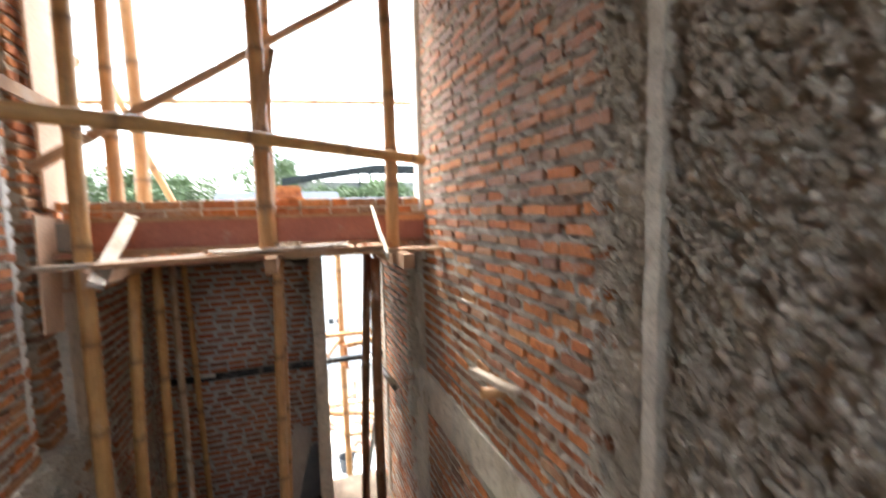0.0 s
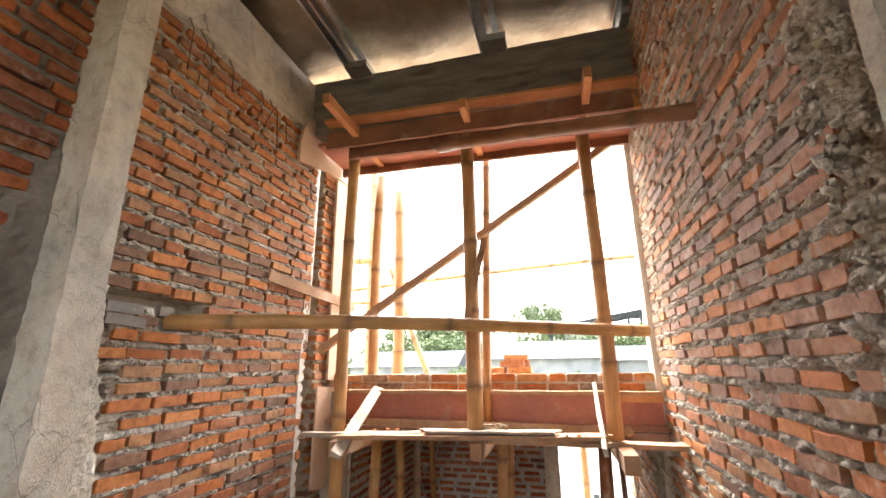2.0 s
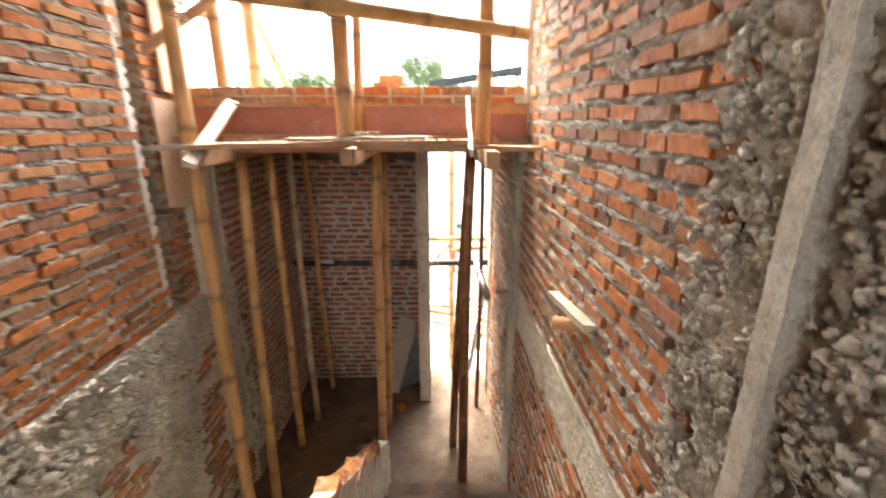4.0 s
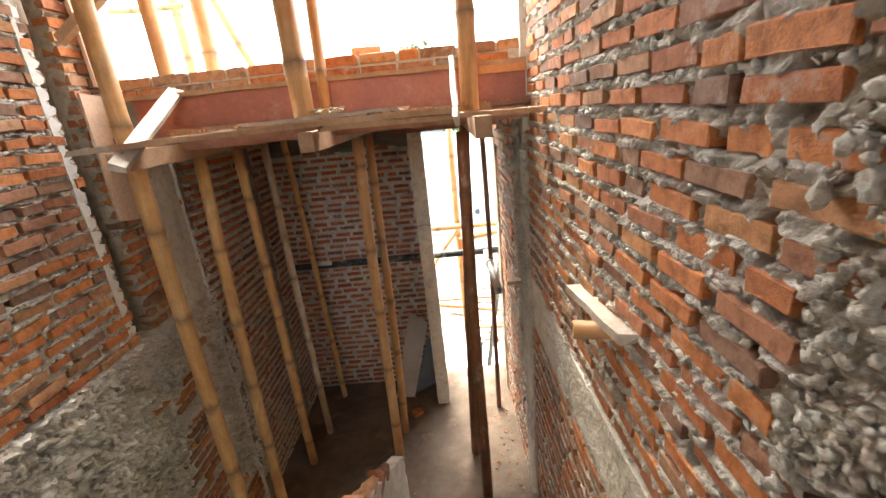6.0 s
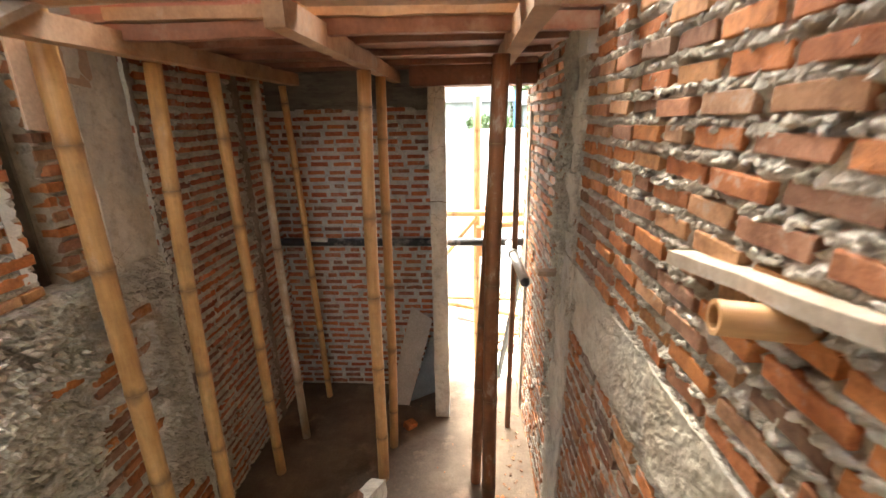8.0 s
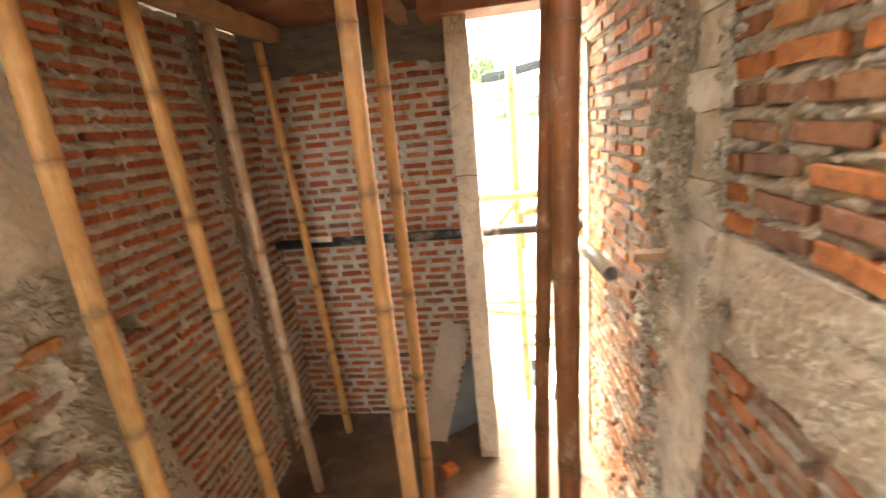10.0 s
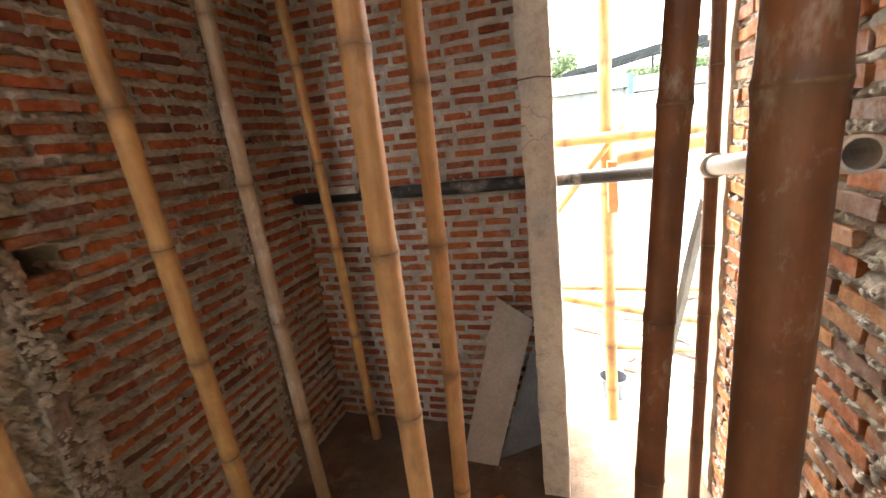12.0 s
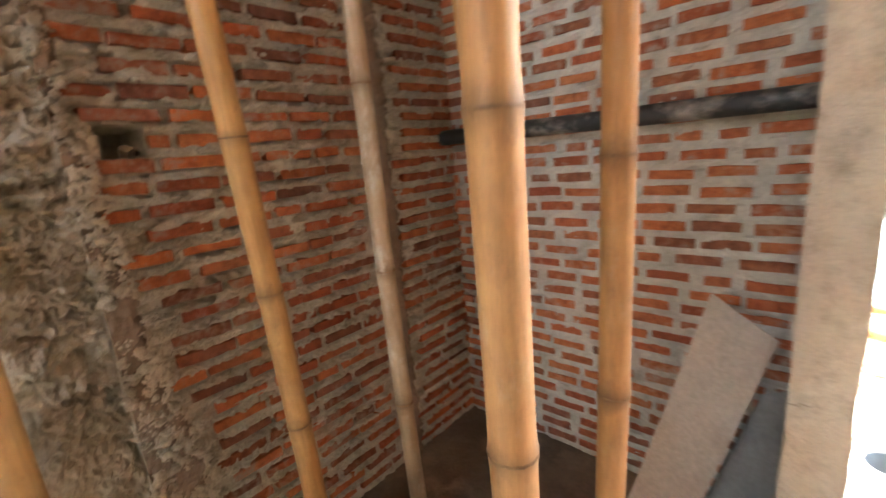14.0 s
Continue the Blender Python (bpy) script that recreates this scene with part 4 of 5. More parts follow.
beam_between("foot_batten", (-0.78, 2.99, 2.965), (0.9, 3.0, 2.95), 0.05, 0.045, M_WOOD, "", "", parent=edge_form, ragged=0.01)
beam_between("short_batten", (0.8, 3.03, 3.125), (1.1, 3.03, 3.125), 0.02, 0.04, M_WOOD_ORANGE, "", "", parent=edge_form)

# ledger planks in front and the joists that carry them
beam_between("plank", (-0.78, 2.6, 2.935), (0.72, 2.7, 2.955), 0.13, 0.024, M_WOOD, "rough brown scaffold plank lying on joists under the slab edge", "plank", ragged=0.02, group="ledger planks")
beam_between("plank", (-1.07, 2.67, 2.925), (-0.3, 2.66, 2.95), 0.06, 0.026, M_WOOD_PALE, "thin pale wooden batten reaching to the brick wall", "plank", ragged=0.015, group="ledger planks")
beam_between("plank", (0.1, 2.68, 2.925), (1.14, 2.73, 2.915), 0.1, 0.024, M_WOOD, "rough scaffold plank with splintered end against the brick wall", "plank", ragged=0.03, group="ledger planks")
beam_between("plank", (-0.25, 2.64, 2.972), (0.5, 2.66, 2.978), 0.09, 0.014, M_WOOD_PALE, "thin splintered board lying on the scaffold plank", "plank", ragged=0.05, group="ledger planks")
beam_between("plank", (-1.0, 3.02, 2.905), (1.1, 3.03, 2.905), 0.04, 0.06, M_WOOD_RED, "reddish formwork timber under the slab edge", "plank", group="ledger planks")
for x, y0, s in ((-0.78, 2.54, 0.075), (0.04, 2.6, 0.065), (0.81, 2.44, 0.07)):
    beam_between("joist", (x, y0, 2.872), (x + 0.01, 4.8, 2.872), s, 0.085, M_WOOD, "square sawn timber joist under the slab formwork", "joist", group="joists under the slab")
for y in (3.45, 3.9, 4.35):
    beam_between("cross_joist", (-1.05, y, 2.925), (1.08, y, 2.925), 0.06, 0.035, M_WOOD_RED, "sawn timber batten under the slab formwork", "joist", group="battens under the slab")
beam_between("pale_plank", (-0.737, 2.48, 2.85), (-0.735, 3.05, 3.175), 0.07, 0.03, M_WOOD_PALE, "pale leaning offcut plank resting against the bamboo", "plank", roll=25, ragged=0.012, group="leaning offcuts")
beam_between("pale_plank", (0.709, 2.575, 2.9), (0.727, 3.12, 3.195), 0.05, 0.022, M_WOOD_PALE, "narrow pale offcut nailed upright beside the bamboo post", "plank", roll=80, ragged=0.012, group="leaning offcuts")

# brick parapet on the slab edge
def parapet():
    wall = thing("brick_parapet", "two fresh courses of orange bricks along the slab edge", "brick course", kind="structure")
    rr = random.Random(11)
    solid("mortar_bed", (-1.1, 3.145, 3.15), (1.08, 3.225, 3.262), M_MORTAR, "", "", parent=wall, lump=0.006, cut=0.06)
    for c in range(2):
        x = -1.1 - 0.1 * c
        while x < 1.0:
            L = rr.choice((0.185, 0.19, 0.18, 0.1))
            ob = new("brick", (DUSTY_BRICKS if c == 0 or rr.random() < 0.3 else ORANGE_BRICKS).meshes[rr.randrange(9)])
            ob.parent = wall
            ob.matrix_basis = Matrix.LocRotScale((x + L / 2, 3.18 + rr.uniform(-0.006, 0.006), 3.183 + 0.062 * c), Euler((0, 0, radians(rr.uniform(-2, 2)))), (L, 0.1, 0.05))
            x += L + rr.uniform(0.01, 0.022)


parapet()
stack = thing("brick_stack", "small pile of loose orange bricks on the slab", "brick pile")
rr = random.Random(12)
for i, (x, y, z) in enumerate(((0.12, 3.62, 3.177), (0.33, 3.6, 3.177), (0.13, 3.6, 3.229), (0.34, 3.6, 3.229), (0.14, 3.61, 3.281), (0.36, 3.62, 3.281), (0.3, 3.6, 3.333), (0.33, 3.61, 3.385), (0.36, 3.72, 3.177), (0.36, 3.72, 3.229), (0.36, 3.72, 3.281), (0.34, 3.72, 3.333))):
    ob = new("brick", ORANGE_BRICKS.meshes[i % 9])
    ob.parent = stack
    ob.matrix_basis = Matrix.LocRotScale((x - 0.17, y + 0.33, z), Euler((0, 0, radians(rr.uniform(-9, 9)))), (0.2, 0.1, 0.05))

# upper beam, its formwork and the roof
solid("beam_upper", (-1.3, 2.63, 5.0), (1.24, 2.86, 5.45), M_BEAM_SHADE, "weathered concrete beam under the roof", "beam", kind="structure", lump=0.004, cut=0.12)
upper_form = thing("beam_formwork", "reddish timber formwork boards clamped round the upper concrete beam", "formwork")
beam_between("ledge_board", (-0.98, 2.565, 5.035), (1.11, 2.57, 4.99), 0.1, 0.022, M_WOOD_ORANGE, "", "", parent=upper_form)
beam_between("side_board", (-0.99, 2.6, 4.915), (1.11, 2.6, 4.885), 0.026, 0.13, M_WOOD_RED, "", "", parent=upper_form)
beam_between("lower_board", (-0.85, 2.68, 4.84), (1.12, 2.7, 4.8), 0.03, 0.1, M_WOOD_RED, "", "", parent=upper_form)
beam_between("bottom_board", (-1.1, 2.86, 4.93), (1.12, 2.86, 4.9), 0.4, 0.03, M_RED, "", "", parent=upper_form)
beam_between("rear_board", (-1.1, 3.06, 4.9), (1.12, 3.06, 4.87), 0.03, 0.09, M_WOOD_RED, "", "", parent=upper_form)
for x, y0, y1, z in ((-0.76, 2.17, 3.15, 4.95), (0.05, 2.42, 3.1, 4.93), (0.8, 2.32, 3.1, 4.93)):
    beam_between("crossbar", (x, y0, z), (x + 0.01, y1, z - 0.02), 0.045, 0.07, M_WOOD_ORANGE, "", "", parent=upper_form, ragged=0.006)
beam_between("edge_strut", (1.1, 2.6, 4.82), (1.1, 2.6, 4.99), 0.03, 0.05, M_WOOD_ORANGE, "", "", parent=upper_form)
for x in (0.03, 0.78):
    beam_between("hanger", (x, 2.63, 4.78), (x, 2.63, 5.0), 0.03, 0.045, M_WOOD, "", "", parent=upper_form)
beam_between("hanger", (0.76, 2.9, 4.62), (0.77, 2.9, 4.9), 0.03, 0.04, M_WOOD_ORANGE, "", "", parent=upper_form)

roof = thing("ceiling_roof", "silver foil roof underlay on galvanised steel rafters", "roof", kind="structure")
bm = bmesh.new()
n, k = 40, 60
g = {}
for i in range(n + 1):
    for j in range(k + 1):
        x, y = -1.5 + 2.85 * i / n, -2.6 + 5.5 * j / k
        sag = -0.05 * abs(math.sin((x - 0.18) * math.pi)) + 0.012 * noise.noise(Vector((x * 5, y * 5, 0)))
        g[i, j] = [bm.verts.new((x, y, 5.64 + sag + dz)) for dz in (0, 0.03)]
for i in range(n):
    for j in range(k):
        for s in (0, 1):
            f = bm.faces.new([g[a, b][s] for a, b in ((i, j), (i + 1, j), (i + 1, j + 1), (i, j + 1))])
            f.smooth = True
part("foil", bm, M_FOIL, roof)


def channel(name, x, parent):
    """A C-section rafter of thin folded steel along y."""
    bm = bmesh.new()
    prof = [(-0.02, 0.0), (-0.02, -0.012), (-0.038, -0.012), (-0.038, 0.0), (-0.022, 0.0), (-0.022, 0.075), (0.022, 0.075), (0.022, 0.0), (0.038, 0.0), (0.038, -0.012), (0.02, -0.012), (0.02, 0.0), (0.019, 0.073), (-0.019, 0.073)]
    a = [bm.verts.new((x + px, -2.5, 5.5 + pz)) for px, pz in prof]
    b = [bm.verts.new((x + px, 2.85, 5.5 + pz)) for px, pz in prof]
    for i in range(len(prof)):
        j = (i + 1) % len(prof)
        bm.faces.new((a[i], a[j], b[j], b[i]))
    return part(name, bm, M_STEEL, parent)


for x in (-0.82, 0.18, 1.07):
    channel("rafter", x, roof)
    bm = bmesh.new()
    add_box(bm, (x - 0.01, 2.5, 5.43), (x + 0.16, 2.64, 5.434))
    add_box(bm, (x - 0.01, 2.5, 5.434), (x + 0.16, 2.504, 5.48))
    part("bracket", bm, M_STEEL, roof)
    bm = bmesh.new()
    add_box(bm, (x + 0.07, -2.5, 5.53), (x + 0.11, 2.8, 5.575), 0.004)
    part("batten", bm, M_STEEL, roof)


# ---------------------------------------------------------------- bamboo props and posts
PROP = "props under the slab"
bamboo("bamboo_prop", (-0.93, 2.83, -0.6), (-0.865, 2.8, 4.93), 0.045, M_BAMBOO, "tall yellow bamboo prop reaching up to the upper formwork", phase=0.33, gap=0.58, group=PROP)
bamboo("bamboo_prop", (-0.89, 3.2, FZ), (-0.8, 3.22, 2.82), 0.04, M_BAMBOO, "yellow bamboo prop under the slab formwork", phase=0.3, gap=0.55, group=PROP)
bamboo("bamboo_prop", (-0.86, 3.83, FZ), (-0.79, 3.67, 2.82), 0.037, M_BAMBOO, "slim yellow bamboo prop beside the brick wall", phase=0.27, gap=0.5, group=PROP)
bamboo("bamboo_prop", (-0.8, 4.22, FZ), (-0.81, 4.19, 2.82), 0.034, M_BAMBOO_GREY, "mortar-whitened bamboo prop on the landing", phase=0.58, gap=0.6, group=PROP)
bamboo("bamboo_prop", (-0.77, 4.79, FZ), (-0.835, 4.7, 2.82), 0.03, M_BAMBOO, "slim golden bamboo prop near the back wall", phase=0.2, gap=0.5, group=PROP)
bamboo("bamboo_prop", (-0.035, 3.8, FZ), (0.045, 3.71, 2.82), 0.042, M_BAMBOO_TAN, "thick pale bamboo prop in the middle of the landing", phase=0.42, gap=0.6, group=PROP)
bamboo("bamboo_prop", (-0.012, 4.14, FZ), (0.055, 4.13, 2.82), 0.036, M_BAMBOO_TAN, "brown bamboo prop in the middle of the landing", phase=0.36, gap=0.56, group=PROP)
bamboo("bamboo_prop", (0.672, 3.8, FZ), (0.8, 3.85, 2.82), 0.039, M_BAMBOO_RED, "reddish brown bamboo prop by the doorway", phase=0.3, gap=0.48, group=PROP)
bamboo("bamboo_prop", (0.735, 3.25, FZ), (0.757, 3.23, 2.82), 0.041, M_BAMBOO_RED, "reddish brown bamboo prop spattered with cement at the stair foot", phase=0.55, gap=0.62, group=PROP)
bamboo("bamboo_prop", (0.968, 4.405, FZ), (0.968, 4.405, 2.94), 0.024, M_BAMBOO_BROWN, "thin dark bamboo prop at the doorway", phase=0.2, gap=0.3, group=PROP)

POST = "posts under the upper beam"
bamboo("bamboo_post", (-0.85, 3.2, 2.95), (-0.815, 3.2, 4.88), 0.042, M_BAMBOO_TAN, "bamboo post behind the slab edge", group=POST, phase=0.3, gap=0.45)
bamboo("bamboo_post", (-0.85, 3.75, 3.15), (-0.855, 3.72, 4.95), 0.05, M_BAMBOO_TAN, "sunlit bamboo post standing on the slab", group=POST, phase=0.3, gap=0.4)
bamboo("bamboo_post", (0.03, 2.68, 2.965), (0.01, 2.74, 4.85), 0.048, M_BAMBOO_TAN, "brown bamboo post standing on the scaffold plank", group=POST, phase=0.25, gap=0.5)
bamboo("bamboo_post", (0.045, 3.02, 2.98), (0.085, 3.15, 4.88), 0.03, M_BAMBOO_TAN, "thin bamboo post lashed behind a thicker one", group=POST, phase=0.22, gap=0.4)
bamboo("bamboo_post", (0.78, 2.72, 2.94), (0.78, 2.76, 4.8), 0.042, M_BAMBOO_TAN, "brown bamboo post standing near the brick wall", group=POST, phase=0.4, gap=0.52)

bamboo("bamboo_rail", (-1.2, 1.69, 3.542), (1.01, 2.755, 3.508), 0.036, M_BAMBOO, "horizontal bamboo rail held in a hole of the brick wall", phase=0.28, gap=0.5)
bamboo("bamboo_rail", (-0.13, 2.54, 4.71), (1.2, 1.772, 4.28), 0.038, M_BAMBOO_BROWN, "horizontal bamboo rail running into the brick wall", phase=0.3, gap=0.5)
beam_between("brace", (-1.13, 2.9, 3.44), (1.13, 3.08, 4.95), 0.055, 0.03, M_WOOD, "long diagonal timber brace across the bamboo posts", "brace", roll=70)
beam_between("short_stick", (0.0, 2.61, 3.56), (0.115, 2.72, 4.12), 0.04, 0.02, M_WOOD, "short wooden stick lashed to the bamboo post", "stick", roll=60, ragged=0.01)


def lashing(p, r, seed):
    """A few turns of rope round a crossing."""
    pts = []
    for i in range(60):
        a = i * 0.45
        pts.append(Vector(p) + Vector((r * math.cos(a), r * math.sin(a) * 0.95, 0.03 * math.sin(a * 0.5 + seed) + 0.0006 * i)))
    tube("rope_lashing", pts, 0.0035, M_ROPE, sides=5, label="brown rope lashing round crossing bamboo poles", category="rope", group="lashings")


lashing((0.02, 2.7, 3.53), 0.05, 0.4)
lashing((-0.86, 2.81, 3.6), 0.052, 1.2)
lashing((0.78, 2.73, 3.52), 0.052, 2.0)

# wooden pieces on the left wall
beam_between("wall_board", (LX + 0.03, 2.28, 3.87), (-1.08, 3.32, 3.8), 0.02, 0.07, M_WOOD, "narrow board nailed across the slot in the brick wall", "board", ragged=0.01)
bm = bmesh.new()
pts = [(2.9, 3.2), (3.26, 3.17), (3.25, 2.72), (3.1, 2.74), (3.08, 2.52), (2.88, 2.55)]
a = [bm.verts.new((-1.135, y, z)) for y, z in pts]
b = [bm.verts.new((-1.123, y, z)) for y, z in pts]
bm.faces.new(a)
bm.faces.new(b)
for i in range(len(pts)):
    j = (i + 1) % len(pts)
    bm.faces.new((a[i], a[j], b[j], b[i]))
tagged(part("plywood_offcut", bm, M_PLY), "stepped plywood offcut fixed to the brick pier", "plywood")
bm = bmesh.new()
pts = [(3.04, 3.24), (3.3, 3.2), (3.32, 5.0), (3.02, 5.02)]
a = [bm.verts.new((-1.145, y, z)) for y, z in pts]
b = [bm.verts.new((-1.127, y, z)) for y, z in pts]
bm.faces.new(a)
bm.faces.new(b)
for i in range(len(pts)):
    j = (i + 1) % len(pts)
    bm.faces.new((a[i], a[j], b[j], b[i]))
tagged(part("plywood_strip", bm, M_PLY), "tall strip of plywood standing against the brick pier", "plywood")
bm = bmesh.new()
pts = [(2.47, 4.72), (2.47, 4.86), (2.5, 5.0), (2.57, 5.1), (2.66, 5.14), (2.95, 5.14), (3.34, 5.14), (3.34, 4.84), (2.92, 4.82)]
a = [bm.verts.new((-1.14, y, z)) for y, z in pts]
b = [bm.verts.new((-1.118, y, z)) for y, z in pts]
bm.faces.new(a)
bm.faces.new(b)
for i in range(len(pts)):
    j = (i + 1) % len(pts)
    bm.faces.new((a[i], a[j], b[j], b[i]))
tagged(part("curved_form_board", bm, M_PLY), "plywood form board with a rounded end at the beam", "plywood")
# toothed mortar edge; white mortar stands for the light catching it from behind
bm = bmesh.new()
rr = random.Random(44)
left, right, z = [], [], 1.95
while z < 3.75:
    for dz, dy in ((0.0, 0.05), (0.022, 0.05 + rr.uniform(0, 0.02)), (0.034, 0.046 + rr.uniform(0, 0.016)), (0.046, 0.03 + rr.uniform(0, 0.008)), (0.06, 0.028)):
        left.append((2.712 + 0.003 * noise.noise(Vector((0, 0, z * 9))), z + dz))
        right.append((2.712 + dy, z + dz))
    z += 0.068
front, rear = -1.158, -1.25
cols = [[bm.verts.new((x + (0.004 * noise.noise(Vector((0, y * 40, zz * 30))) if x == front else 0), y, zz)) for y, zz in pts] for x, pts in ((rear, left), (front, left), (front, right), (rear, right))]
for a, b in zip(cols, cols[1:]):
    for i in range(len(left) - 1):
        bm.faces.new((a[i], b[i], b[i + 1], a[i + 1]))
tagged(part("trim_slot_edge", bm, M_MORTAR_W), "toothed mortar edge beside the slot, its light from behind put into pale colour", "mortar edge", kind="structure")
tube("drain_pipe", [(-1.2, 2.815, 3.5), (-1.2, 2.82, 4.0), (-1.2, 2.83, 4.84)], 0.022, M_PVC, sides=12, hollow=0.8, label="pale plastic pipe standing in the wall slot", category="pipe")

# bent starter bars sticking out of the left wall top
rr = random.Random(5)
for i, y in enumerate((1.5, 1.57, 1.66, 1.78, 2.05, 2.14, 2.2, 2.3)):
    z0 = 5.04 - 0.01 * i
    pts = [(LX + 0.02, y, z0), (LX + 0.05, y + rr.uniform(-0.03, 0.03), z0 - 0.07), (LX + 0.035, y + rr.uniform(-0.04, 0.04), z0 - 0.17 - rr.uniform(0, 0.16))]
    tube("tie_wire", pts, 0.0035, M_RUST, sides=6, label="rusty bent tie wire under the ring beam", category="wire", group="tie wires")
tube("cable", [(-1.27, 0.55, 5.5), (-1.26, 0.6, 4.9), (-1.27, 0.5, 4.3), (-1.27, 0.42, 3.9)], 0.008, M_CABLE, sides=8, label="grey conduit hanging on the shadowed wall", category="conduit")

# putlog and board on the right wall
putlog = bamboo("putlog", (1.0, 1.87, 2.255), (1.16, 1.84, 2.25), 0.03, M_BAMBOO_TAN, "short sawn bamboo stub set in the brick wall", phase=0.3, category="bamboo stub")
beam_between("pale_board", (1.095, 2.17, 2.258), (1.1, 1.685, 2.32), 0.065, 0.028, M_WOOD_PALE, "pale splintered board lying on a bamboo stub", "board", roll=0, ragged=0.02)

# pipes on the landing
tube("black_pipe", [(-1.15, 4.93, 1.48), (-0.3, 4.935, 1.475), (0.3, 4.935, 1.475), (1.5, 4.95, 1.47)], 0.036, M_PIPE, sides=16, hollow=0.85, label="black plastic pipe smeared with mortar along the back wall", category="pipe")
tube("pipe_stub", [(-0.83, 4.87, 1.52), (-0.66, 4.86, 1.52)], 0.022, M_PVC, sides=12, hollow=0.8, label="short pale pipe stub beside the black pipe", category="pipe")
tube("white_pipe", [(0.942, 3.52, 1.65), (0.96, 4.2, 1.57), (0.98, 4.86, 1.485)], 0.031, M_PVC, sides=16, hollow=0.82, label="open-ended pale plastic drain pipe along the brick wall", category="pipe")
tube("pipe_clamp", [(0.962, 4.3, 1.557), (0.964, 4.36, 1.55)], 0.041, M_PVC, sides=16, hollow=0.85, label="plastic socket on the drain pipe", category="pipe")
beam_between("wall_peg", (1.0, 3.475, 1.728), (1.16, 3.475, 1.728), 0.05, 0.03, M_WOOD, "wooden peg driven into the brick wall", "peg", ragged=0.004)
wire = tube("tie_wire", [(0.31, 4.507, 1.93), (0.39, 4.505, 1.935), (0.455, 4.505, 1.925), (0.49, 4.51, 1.94)], 0.003, M_RUST, sides=5, label="wire tie round the concrete post", category="wire")


def board_sheet(name, corners, thick, mat, label):
    """A thin broken board through four corners, its top edge ragged."""
    bm = bmesh.new()
    tl, tr, br, bl = [Vector(c) for c in corners]
    nrm = (tr - tl).cross(bl - tl).normalized() * thick
    n = 12
    rows = []
    for i in range(n + 1):
        f = i / n
        top = tl.lerp(tr, f) + Vector((0, 0, 0.02 * noise.noise(Vector((f * 4, 2, 1)))))
        bot = bl.lerp(br, f)
        rows.append([bm.verts.new(p) for p in (top, bot, bot + nrm, top + nrm)])
    for a, b in zip(rows, rows[1:]):
        for k in range(4):
            bm.faces.new((a[k], a[(k + 1) % 4], b[(k + 1) % 4], b[k]))
    bm.faces.new(rows[0])
    bm.faces.new(rows[-1])
    return tagged(part(name, bm, mat), label, "board")


board_sheet("fibre_cement_sheet", ((0.085, 4.87, 0.86), (0.28, 4.85, 0.73), (0.05, 4.66, FZ), (-0.16, 4.68, FZ)), 0.008, M_SHEET, "broken pale fibre cement sheet leaning on the back wall")
board_sheet("grey_board", ((0.24, 4.96, 0.48), (0.33, 4.95, 0.53), (0.33, 4.91, FZ), (0.05, 4.72, FZ)), 0.008, M_SHEET_G, "dark grey board offcut behind the leaning sheet")

# broken bits in the wall hole
rr = random.Random(33)
for i in range(6):
    ob = new("brick_chip", GREY_BRICKS.meshes[i])
    sz = rr.uniform(0.018, 0.034)
    ob.matrix_basis = Matrix.LocRotScale((-1.19 + rr.uniform(-0.02, 0.03), rr.uniform(3.555, 3.62), 1.461 + 0.02 * (i // 4)), Euler((rr.uniform(-1, 1), rr.uniform(-1, 1), rr.uniform(0, 6))), (sz * 1.4, sz, sz * 0.8))
    tagged(ob, "mortar-covered brick fragment lying in the wall hole", "rubble", "fragments in the wall hole")

# rubble on the landing floor
rr = random.Random(21)
for i in range(70):
    right = rr.random() < 0.75
    x, y = (rr.uniform(0.82, 1.08), rr.uniform(3.15, 4.6)) if right else (rr.uniform(0.0, 0.8), rr.uniform(3.3, 4.7))
    s = rr.uniform(0.006, 0.018) * (1 if right else 0.6)
    ob = new("brick_chip", (ORANGE_BRICKS if rr.random() < 0.6 else DUSTY_BRICKS).meshes[i % 9])
    ob.matrix_basis = Matrix.LocRotScale((x, y, FZ + s * 0.3), Euler((rr.uniform(-0.4, 0.4), rr.uniform(-0.4, 0.4), rr.uniform(0, 6))), (s * 1.6, s, s * 0.8))
    tagged(ob, "small orange brick chip on the dusty landing floor", "rubble", "brick chips")
ob = new("brick_lump", ORANGE_BRICKS.meshes[3])
ob.matrix_basis = Matrix.LocRotScale((0.1, 4.37, FZ + 0.025), Euler((0.1, 0.2, 0.8)), (0.1, 0.08, 0.05))
tagged(ob, "broken half brick beside the props on the landing", "brick")

# ---------------------------------------------------------------- outside
bm = bmesh.new()
n = 60
g = {}
for i in range(n + 1):
    for j in range(n + 1):
        fx, fy = (i / n * 2 - 1), (j / n * 2 - 1)
        x, y = 900 * fx * abs(fx) ** 2, 900 * fy * abs(fy) ** 2 + 8
        z = -1.98 + 0.02 * noise.noise(Vector((x * 0.6, y * 0.6, 3)))
        g[i, j] = bm.verts.new((x, y, z))
for i in range(n):
    for j in range(n):
        bm.faces.new((g[i, j], g[i + 1, j], g[i + 1, j + 1], g[i, j + 1]))
tagged(part("ground", bm, M_GRASS), "sunlit sandy yard and grass around the building site", "ground", kind="structure")

bm = bmesh.new()
n = 24
g = {}
for i in range(n + 1):
    for j in range(n + 1):
        x, y = -7.9 + 16.8 * i / n, 5.2 + 8.8 * j / n
        g[i, j] = bm.verts.new((x, y, -1.95 + 0.006 * noise.noise(Vector((x * 1.3, y * 1.3, 8)))))
